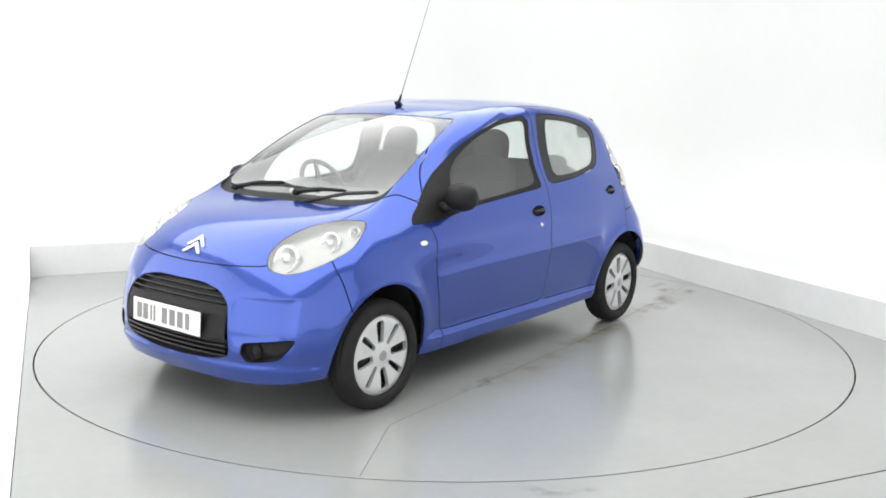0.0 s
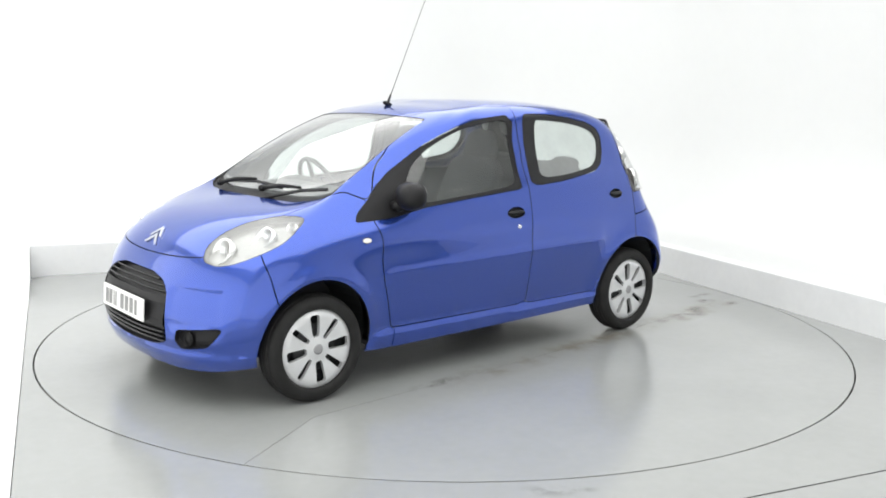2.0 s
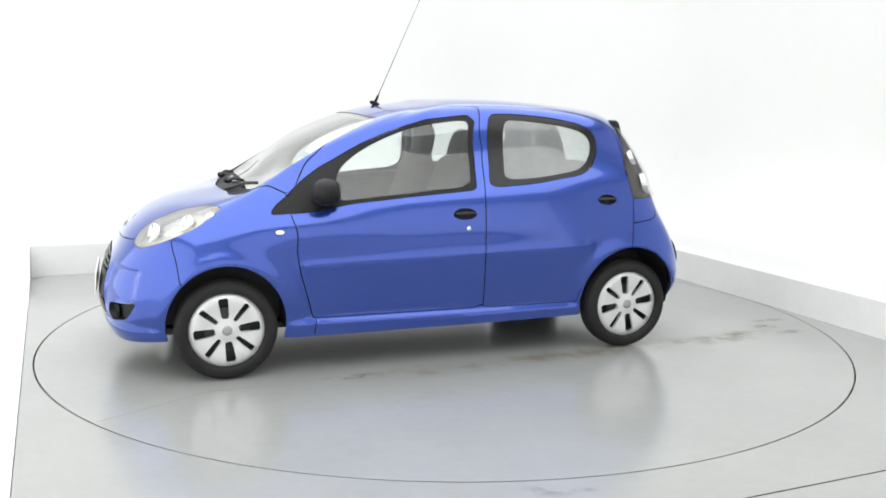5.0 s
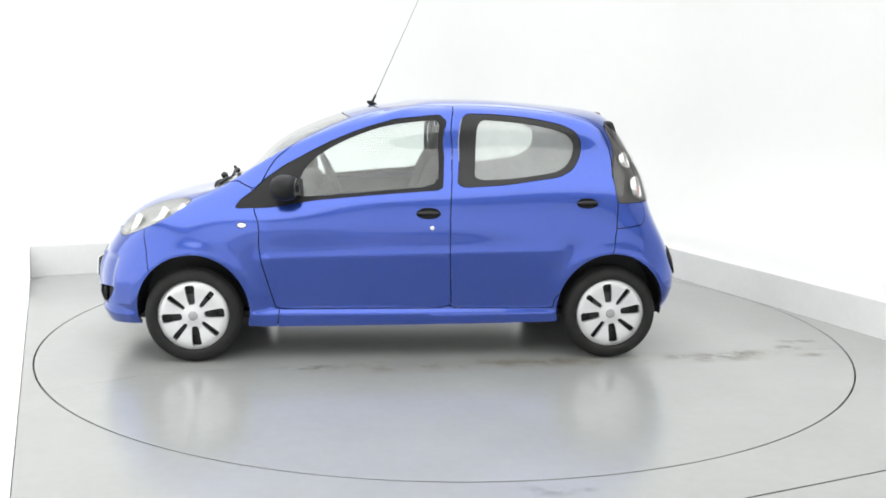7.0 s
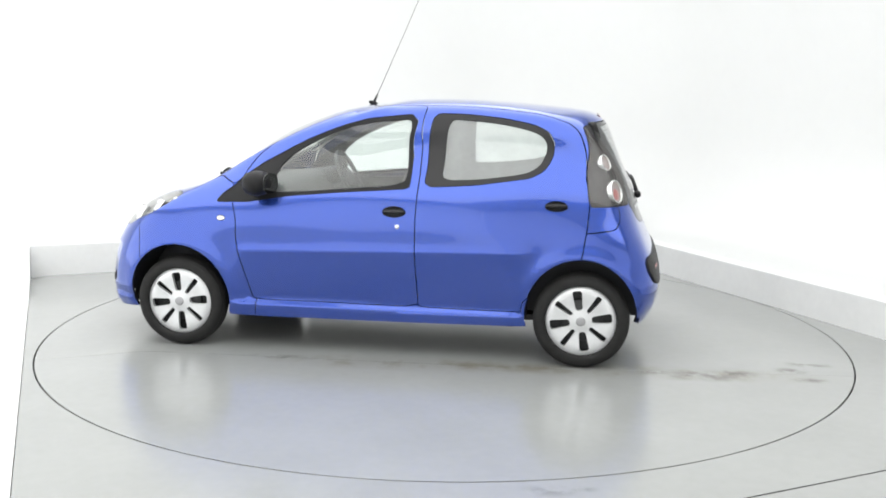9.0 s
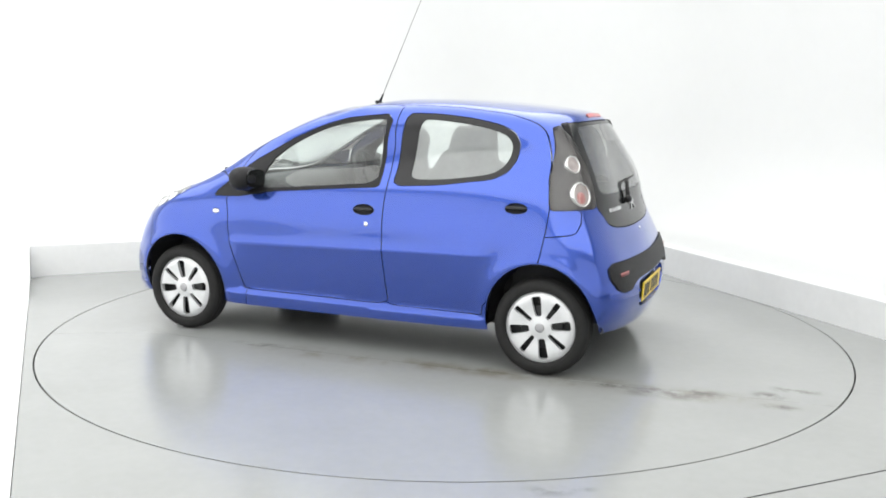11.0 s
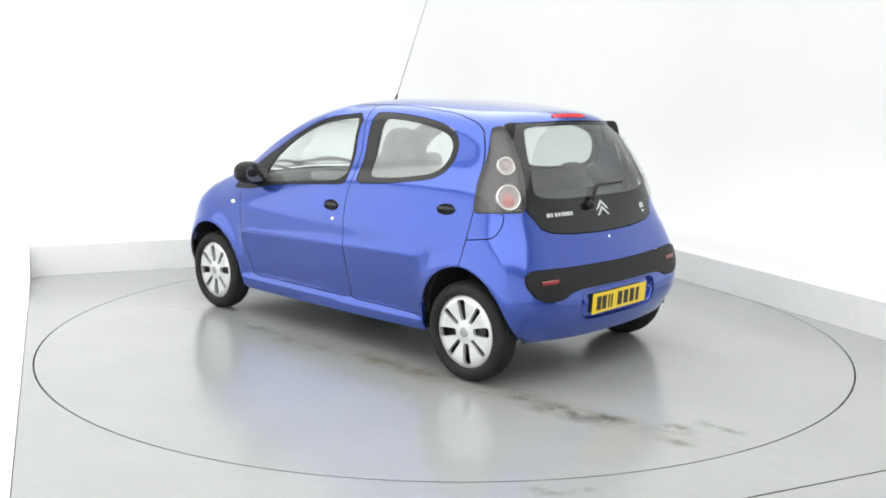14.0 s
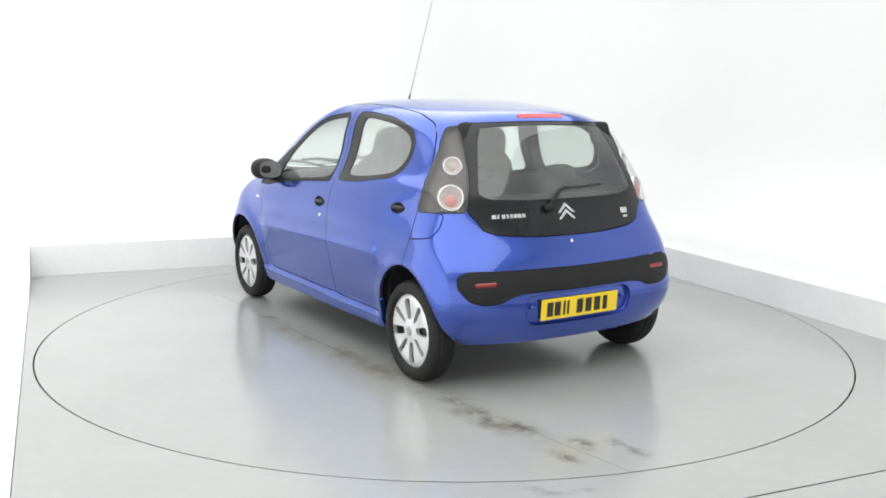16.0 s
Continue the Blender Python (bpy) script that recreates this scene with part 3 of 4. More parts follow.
shape("rear_door", outline(((-.24, .298), (-.20, .60), (-.20, .96), (-.22, 1.424), (-.42, 1.424), (-.60, 1.416), (-.90, 1.385), (-1.06, 1.34), (-1.115, 1.30), (-1.17, 1.05), (-1.195, .90),
                           (-1.188, .80), (-1.175, .71), (-1.155, .60), (-1.0, .50), (-.845, .36), (-.835, .298)), "side", keep=.93))
shape("quarter_flap", outline(((-1.16, .90), (-1.30, .91), (-1.352, .89), (-1.36, .83), (-1.34, .777), (-1.20, .757), (-1.15, .757)), "side", keep=.85))
shape("tailgate_frame", outline(((0, .765), (.25, .77), (.45, .788), (.525, .815), (.55, .86), (.59, .905), (.54, 1.11), (.51, 1.30), (.475, 1.34), (.30, 1.345), (0, 1.35)), "rear", keep=.9, mid=True))
shape("bumper_strip", outline(((0, .607), (.45, .617), (.66, .624), (.712, .60), (.718, .55), (.67, .485), (.60, .462), (.50, .464), (.44, .49), (.36, .502), (0, .497)), "rear", keep=.85, mid=True))
shape("plate_recess", outline(((0, .487), (.30, .487), (.345, .47), (.36, .41), (.335, .345), (.29, .33), (0, .33)), "rear", keep=.85, mid=True))
shape("front_wing", outline(((1.30, .60, .88), (1.24, .57, .905), (1.09, .60, .944), (1.0, .608, .985), (.92, .65, .995), (.85, .70, .965), (.80, .76, .93), (.76, .785, .80), (.76, .785, .60), (.72, .77, .42), (.70, .75, .30)), "all",
                           tail=((1.55, .02), (1.55, -.06), (.70, -.06), (.70, .3), (.70, .55), (.74, .70)), keep=.94))
shape("rear_window", outline(((0, .955), (.30, .958), (.48, .97), (.52, 1.0), (.478, 1.15), (.425, 1.29), (.39, 1.32), (.2, 1.33), (0, 1.333)), "rear", keep=.85, mid=True))
RANK = ["rear_window"] + [n for n, _ in SHAPES if n != "rear_window"]


def cut_skin():
    """Triangles of the skin, cut along all outlines, with the panel that each belongs to."""
    from mathutils.geometry import delaunay_2d_cdt
    us, vs = np.linspace(0, U_END, 150), np.linspace(0, V_END, 84)
    g = np.stack(np.meshgrid(us, vs), -1).reshape(-1, 2)
    segs, pts, edges = [], [], []
    for _, poly in SHAPES:
        base = len(pts)
        pts += [tuple(p) for p in poly]
        n = len(poly)
        edges += [(base + i, base + (i + 1) % n) for i in range(n)]
        segs += [(poly[i], poly[(i + 1) % n]) for i in range(n)]
    for height in (0.627, 0.613, 0.599, 0.292, 0.276):  # edges of the mesh along the pressed creases
        slope = -0.028 if height > 0.5 else 0.0
        line = locate([(x, height + slope * x) for x in np.linspace(0.80 if height > 0.5 else 0.76, -0.90 if height > 0.5 else -0.80, 60)], "side")
        base = len(pts)
        pts += [tuple(p) for p in line]
        edges += [(base + i, base + i + 1) for i in range(len(line) - 1)]
        segs += [(line[i], line[i + 1]) for i in range(len(line) - 1)]
    for height in (0.580, 0.566):  # and along the ledge of the front bumper
        line = locate([(y, height) for y in np.linspace(0.40, 0.67, 20)], "front")
        base = len(pts)
        pts += [tuple(p) for p in line]
        edges += [(base + i, base + i + 1) for i in range(len(line) - 1)]
        segs += [(line[i], line[i + 1]) for i in range(len(line) - 1)]
    a, b = np.array([s[0] for s in segs]), np.array([s[1] for s in segs])
    near = np.zeros(len(g), bool)
    for p, q in zip(a, b):
        d = q - p
        k = np.clip(((g - p) @ d) / max(d @ d, 1e-12), 0, 1)
        near |= ((g - p - k[:, None] * d) ** 2).sum(1) < 0.011 ** 2
    rim = (g[:, 0] < 1e-6) | (g[:, 0] > U_END - 1e-6) | (g[:, 1] < 1e-6) | (g[:, 1] > V_END - 1e-6)
    g = g[~near | rim]
    base = len(pts)
    pts += [tuple(p) for p in g]
    corner = len(pts)
    pts += [(0, 0), (U_END, 0), (U_END, V_END), (0, V_END)]
    edges += [(corner + i, corner + (i + 1) % 4) for i in range(4)]
    co, _, faces, *_ = delaunay_2d_cdt([Vector(p) for p in pts], edges, [], 0, 1e-5)
    co, tri = np.array([tuple(c) for c in co]), np.array([tuple(f) for f in faces if len(f) == 3])
    mid = co[tri].mean(1)
    ok = (mid[:, 0] > 0) & (mid[:, 0] < U_END) & (mid[:, 1] > 0) & (mid[:, 1] < V_END)
    area = np.abs(np.cross(co[tri[:, 1]] - co[tri[:, 0]], co[tri[:, 2]] - co[tri[:, 0]]))
    ok &= area > 1e-9
    tri, mid = tri[ok], mid[ok]
    co[:, 0], co[:, 1] = np.clip(co[:, 0], 0, U_END), np.clip(co[:, 1], 0, V_END)
    label = np.full(len(tri), "", dtype=object)
    for name in RANK[::-1]:
        for n, poly in SHAPES:
            if n == name:
                label[inside(poly, mid)] = name
    centre = skin(mid[:, 0], mid[:, 1])
    rest = label == ""
    label[rest & (centre[:, 2] >= 0.97)] = "roof"
    label[rest & (centre[:, 2] < 0.97) & (centre[:, 0] < -1.1)] = "rear_bumper"
    label[rest & (centre[:, 2] < 0.97) & (centre[:, 0] >= -1.1) & (centre[:, 0] < 0.85)] = "side_sill"
    label[rest & (centre[:, 2] < 0.97) & (centre[:, 0] >= 0.85)] = "front_wing"
    return co, tri, label


SK_UV, SK_TRI, SK_LABEL = cut_skin()
SK_P, SK_N = skin(SK_UV[:, 0], SK_UV[:, 1]), skin_normal(SK_UV[:, 0], np.clip(SK_UV[:, 1], 0.002, V_END - 0.002))
flat = np.cross(SK_P[SK_TRI[:, 1]] - SK_P[SK_TRI[:, 0]], SK_P[SK_TRI[:, 2]] - SK_P[SK_TRI[:, 0]])
turned = (flat * SK_N[SK_TRI[:, 0]]).sum(1) < 0
SK_TRI[turned] = SK_TRI[turned][:, ::-1]


def panel(name, labels, material, parent, side=0, offset=0.0, gap=0.0029, flange=0.018, label="", keep=None):
    """One body panel cut from the skin. side: 1 left, -1 right, 0 both halves in one."""
    pick = np.isin(SK_LABEL, labels)
    if keep is not None:
        pick &= keep(SK_P[SK_TRI].mean(1))
    tri = SK_TRI[pick]
    ids, tri = np.unique(tri, return_inverse=True)
    tri = tri.reshape(-1, 3)
    pos, nor = SK_P[ids].copy(), SK_N[ids]
    count = {}
    for t in tri:
        for i in range(3):
            a, b = t[i], t[(i + 1) % 3]
            count[(min(a, b), max(a, b))] = count.get((min(a, b), max(a, b)), 0) + 1
    rim = [(t[i], t[(i + 1) % 3]) for t in tri for i in range(3) if count[(min(t[i], t[(i + 1) % 3]), max(t[i], t[(i + 1) % 3]))] == 1]
    rim = [(a, b) for a, b in rim if not (abs(pos[a][1]) < 2e-3 and abs(pos[b][1]) < 2e-3)]
    inward = np.zeros_like(pos)
    for a, b in rim:
        d = np.cross(nor[a], pos[b] - pos[a])
        d /= max(np.linalg.norm(d), 1e-9)
        inward[a] += d
        inward[b] += d
    length = np.linalg.norm(inward, axis=1, keepdims=True)
    inward = np.where(length > 1e-6, inward / np.maximum(length, 1e-6), 0)
    inward[np.abs(pos[:, 1]) < 2e-3, 1] = 0
    pos = pos + inward * gap + nor * offset
    verts, norms, faces = [pos], [nor], [tuple(t) for t in tri]
    if flange:
        rid = sorted({k for e in rim for k in e})
        at = {k: i for i, k in enumerate(rid)}
        base, n = len(pos), len(rid)
        verts += [pos[rid], pos[rid] - nor[rid] * flange]
        way = -1 if flange > 0 else 1
        edge_n = inward[rid] * way + nor[rid] * 0.5
        edge_n /= np.linalg.norm(edge_n, axis=1, keepdims=True)
        norms += [edge_n, inward[rid] * way + nor[rid] * 1e-3]
        wall = [(base + at[b], base + at[a], base + n + at[a], base + n + at[b]) for a, b in rim]
        faces += wall
    v, nn = np.concatenate(verts), np.concatenate(norms)
    if side <= 0:
        mv, mn, mf = v * FLIP, nn * FLIP, [f[::-1] for f in faces]
        if side < 0:
            v, nn, faces = mv, mn, mf
        else:
            base = len(v)
            weld = {base + i: i for i in range(len(v)) if abs(v[i][1]) < 2e-4}
            faces = faces + [tuple(weld.get(base + k, base + k) for k in f) for f in mf]
            v, nn = np.concatenate([v, mv]), np.concatenate([nn, mn])
            mid = [i for i in range(base) if i + base in weld]
            nn[mid, 1] = 0
    me = bpy.data.meshes.new(name)
    me.from_pydata([tuple(p) for p in v], [], [tuple(int(k) for k in f) for f in faces])
    me.materials.append(material)
    if material is M_PAINT and flange > 0 and name != "side_sill":  # black on the turned-in edges paints the shade in the panel gaps
        me.materials.append(M_DARK)
        me.polygons.foreach_set("material_index", [int(len(f) == 4) for f in faces])
    me.validate()
    me.shade_smooth()
    nn = nn / np.maximum(np.linalg.norm(nn, axis=1, keepdims=True), 1e-9)
    if len(me.vertices) == len(nn):
        me.normals_split_custom_set_from_vertices([tuple(n) for n in nn])
    ob = new(name, me)
    ob.parent = parent
    if label:
        ob["label"] = label
    return ob


def on_skin(x, z, side=1, lift=0.0):
    """Place and outward normal on the flank at (x, z)."""
    uv = locate([(x, z)], "side")
    p, n = skin(uv[:, 0], uv[:, 1])[0], skin_normal(uv[:, 0], uv[:, 1])[0]
    return Vector(p + n * lift) * 1.0 if side > 0 else Vector((p + n * lift) * FLIP), Vector(n) if side > 0 else Vector(n * FLIP)


def on_end(y, z, view, lift=0.0):
    """Place and normal on the front or rear end at (y, z), either half."""
    uv = locate([(abs(y), z)], view)
    p, n = skin(uv[:, 0], uv[:, 1])[0], skin_normal(uv[:, 0], uv[:, 1])[0]
    p = p + n * lift
    return (Vector(p), Vector(n)) if y >= 0 else (Vector(p * FLIP), Vector(n * FLIP))


# ---------------------------------------------------------------- car: parts
def part(name, bm, material, parent, label="", smooth=True):
    ob = mesh_ob(name, bm, material, parent, smooth)
    if label:
        ob["label"] = label
    return ob


def tube(bm, pts, r, n=8, closed=False, taper=1.0):
    """A round bar along a path."""
    pts = [Vector(p) for p in pts]
    rings = []
    for i, p in enumerate(pts):
        a = pts[i - 1] if i or closed else p
        b = pts[(i + 1) % len(pts)] if i < len(pts) - 1 or closed else p
        d = (b - a).normalized()
        side = d.cross(Vector((0, 0, 1)))
        if side.length < 1e-3:
            side = d.cross(Vector((0, 1, 0)))
        side.normalize()
        up = side.cross(d)
        k = r * (1 + (taper - 1) * i / max(1, len(pts) - 1))
        rings.append([bm.verts.new(p + (side * math.cos(2 * math.pi * j / n) + up * math.sin(2 * math.pi * j / n)) * k) for j in range(n)])
    span = len(rings) if closed else len(rings) - 1
    for i in range(span):
        a, b = rings[i], rings[(i + 1) % len(rings)]
        for j in range(n):
            bm.faces.new((a[j], a[(j + 1) % n], b[(j + 1) % n], b[j]))
    if not closed:
        bm.faces.new(rings[0][::-1])
        bm.faces.new(rings[-1])
    return bm


def lathe(bm, prof, m=Matrix(), n=48):
    """Turn a profile of (radius, depth) round the y axis of m."""
    rings = [[bm.verts.new(m @ Vector((r * math.cos(2 * math.pi * j / n), d, r * math.sin(2 * math.pi * j / n)))) for j in range(n)] for r, d in prof]
    for a, b in zip(rings, rings[1:]):
        for j in range(n):
            bm.faces.new((a[j], a[(j + 1) % n], b[(j + 1) % n], b[j]))
    return rings


def blob(bm, m, sx, sy, sz, power=2.6, nu=20, nv=12):
    """A rounded box (superellipsoid)."""
    def s(a):
        return math.copysign(abs(a) ** (2 / power), a)
    grid = []
    for i in range(1, nv):
        th = -math.pi / 2 + math.pi * i / nv
        grid.append([bm.verts.new(m @ Vector((sx * s(math.cos(th)) * s(math.cos(2 * math.pi * j / nu)), sy * s(math.cos(th)) * s(math.sin(2 * math.pi * j / nu)), sz * s(math.sin(th))))) for j in range(nu)])
    lo, hi = bm.verts.new(m @ Vector((0, 0, -sz))), bm.verts.new(m @ Vector((0, 0, sz)))
    for a, b in zip(grid, grid[1:]):
        for j in range(nu):
            bm.faces.new((a[j], a[(j + 1) % nu], b[(j + 1) % nu], b[j]))
    for j in range(nu):
        bm.faces.new((lo, grid[0][(j + 1) % nu], grid[0][j]))
        bm.faces.new((hi, grid[-1][j], grid[-1][(j + 1) % nu]))
    return bm


def frame_at(p, n, up=(0, 0, 1)):
    """Axes with z along n and y near up."""
    z = Vector(n).normalized()
    x = Vector(up).cross(z).normalized()
    y = z.cross(x)
    m = Matrix((x, y, z)).transposed().to_4x4()
    m.translation = p
    return m


def slab(bm, outline2d, m, thick):
    """A flat shape of some thickness, lying on the xy plane of m."""
    lo = [bm.verts.new(m @ Vector((x, y, 0))) for x, y in outline2d]
    hi = [bm.verts.new(m @ Vector((x, y, thick))) for x, y in outline2d]
    bm.faces.new(hi)
    for i in range(len(lo)):
        j = (i + 1) % len(lo)
        bm.faces.new((lo[i], lo[j], hi[j], hi[i]))
    return bm


def end_bar(bm, y0, y1, z, view, lift, half, depth, n=16, z_of=None):
    """A slat that follows the front or rear end from y0 to y1."""
    prev = None
    for i in range(n + 1):
        y = y0 + (y1 - y0) * i / n
        zz = z_of(y) if z_of else z
        p, nn = on_end(y, zz, view, lift)
        up = Vector((0, 0, 1))
        ring = [bm.verts.new(p + up * half), bm.verts.new(p + nn * depth * 0.5 + up * half * 0.4), bm.verts.new(p + nn * depth * 0.5 - up * half * 0.4),
                bm.verts.new(p - up * half), bm.verts.new(p - nn * depth)]
        if prev:
            for k in range(5):
                bm.faces.new((prev[k], prev[(k + 1) % 5], ring[(k + 1) % 5], ring[k]))
        prev = ring
    return bm


def chevrons(bm, m, w, h, t, gap):
    for k in (0, 1):
        y0 = -h * 0.62 + k * gap
        slab(bm, [(-w, y0), (-w + t * 1.1, y0), (0, y0 + h * 0.62), (w - t * 1.1, y0), (w, y0), (0, y0 + h)][::1], m, 0.006)


WHEEL_RADIUS = .2665


def build_wheel():
    """Wheel with its axis along y, outer face towards +y; built round its hub."""
    hub = new("wheel")
    bm = bmesh.new()
    lathe(bm, [(.198, .035), (.203, .062), (.208, .073), (.220, .079), (.240, .078), (.258, .070), (.268, .058), (.2735, .047), (.2745, .041), (.2705, .040), (.2705, .036),
               (.2765, .035), (.278, .018), (.278, .012), (.273, .011), (.273, .006), (.278, .005), (.278, -.008), (.273, -.009), (.273, -.014), (.278, -.015),
               (.277, -.035), (.2705, -.036), (.2705, -.041), (.272, -.047), (.262, -.066), (.238, -.078), (.205, -.076), (.186, -.06)], n=72)
    tyre = part("tyre", bm, M_RUBBER, hub, "black rubber tyre with worn tread")
    bm = bmesh.new()
    lathe(bm, [(.186, -.06), (.186, -.02), (.190, .03), (.198, .035)], n=48)
    lathe(bm, [(.0005, .0), (.187, .0)], n=32)
    part("rim", bm, M_DARK, hub, "dark steel wheel behind the cover")
    # cover with eight slots, wide and narrow in turn
    from mathutils.geometry import delaunay_2d_cdt
    def depth(r):
        return .068 - .016 * max(0, (r - .165) / .039) ** 2 + .002 * math.exp(-(r / .045) ** 2) - .007 * math.exp(-((r - .085) / .04) ** 2)
    polys = [[(.204 * math.cos(2 * math.pi * i / 64), .204 * math.sin(2 * math.pi * i / 64)) for i in range(64)]]
    for k in range(8):
        a0 = radians(45 * k + 90)
        wide = .0245 if k % 2 == 0 else .015
        shape = []
        for r, w in ((.064, .5), (.074, .8), (.140, 1.05), (.168, 1.12), (.178, .75)):
            shape.append((r, wide * w))
        shape = [(r, -w) for r, w in shape] + [(r, w) for r, w in shape[::-1]]
        polys.append([(r * math.cos(a0) - w * math.sin(a0), r * math.sin(a0) + w * math.cos(a0)) for r, w in shape])
    pts, edges = [], []
    for pl in polys:
        b0 = len(pts)
        pts += pl
        edges += [(b0 + i, b0 + (i + 1) % len(pl)) for i in range(len(pl))]
    for i in range(1, 11):
        for j in range(44):
            a = 2 * math.pi * (j + 0.5 * (i % 2)) / 40
            q = (.0198 * i * math.cos(a), .0198 * i * math.sin(a))
            if not any(min((q[0] - s[0]) ** 2 + (q[1] - s[1]) ** 2 for s in pl) < .007 ** 2 for pl in polys[1:]):
                pts.append(q)
    co, _, faces, *_ = delaunay_2d_cdt([Vector(p) for p in pts], edges, [], 0, 1e-6)
    co2 = np.array([tuple(c) for c in co])
    bm = bmesh.new()
    vs = [bm.verts.new((c[0], depth(math.hypot(*c)), c[1])) for c in co]
    slots = [np.array(pl) for pl in polys[1:]]
    for f in faces:
        mid = co2[list(f)].mean(0)[None]
        if np.linalg.norm(mid) < .2035 and not any(inside(s, mid)[0] for s in slots):
            bm.faces.new([vs[k] for k in f][::-1])
    rim_edges = [e for e in bm.edges if e.is_boundary]
    r = bmesh.ops.extrude_edge_only(bm, edges=rim_edges)
    for v in r["geom"]:
        if isinstance(v, bmesh.types.BMVert):
            v.co.y -= .022
    bmesh.ops.delete(bm, geom=[v for v in bm.verts if not v.link_faces], context="VERTS")
    bmesh.ops.recalc_face_normals(bm, faces=bm.faces)
    for e in bm.edges:
        if len(e.link_faces) == 2 and e.calc_face_angle(0) > 0.8:
            e.smooth = False
    cover = part("wheel_cover", bm, M_SILVER, hub, "silver plastic wheel cover with eight slots")
    bm = bmesh.new()
    lathe(bm, [(.0005, .0715), (.022, .0715), (.027, .070), (.028, .064)], n=28)
    part("hub_badge", bm, M_BADGE, cover)
    bm = bmesh.new()
    lathe(bm, [(.0005, .028), (.12, .028), (.125, .02), (.125, .01)], n=32)
    part("brake_disc", bm, M_DARK, hub)
    for ob in hub.children_recursive:
        ob.data.transform(Matrix.Scale(WHEEL_RADIUS / .278, 4))
    return hub


def seat(parent, x, y, rear=False):
    s = new("seat")
    s.parent = parent
    s.location = (x, y, 0)
    w = .24 if not rear else .58
    bm = bmesh.new()
    blob(bm, pose(.12, 0, .47, 0, -8), .27, w, .10, 4)
    part("cushion", bm, M_FABRIC, s)
    bm = bmesh.new()
    blob(bm, pose(-.17, 0, .80, 0, -18), .075, w * (.98 if not rear else 1), .35 if not rear else .27, 3.6)
    part("backrest", bm, M_FABRIC, s)
    for dy in ((0,) if not rear else (-.30, .30)):
        bm = bmesh.new()
        blob(bm, pose(-.285 if not rear else -.25, dy, 1.14 if not rear else 1.045, 0, -14), .05, .13 if not rear else .105, .15 if not rear else .05, 3)
        part("headrest", bm, M_FABRIC, s)
    return s


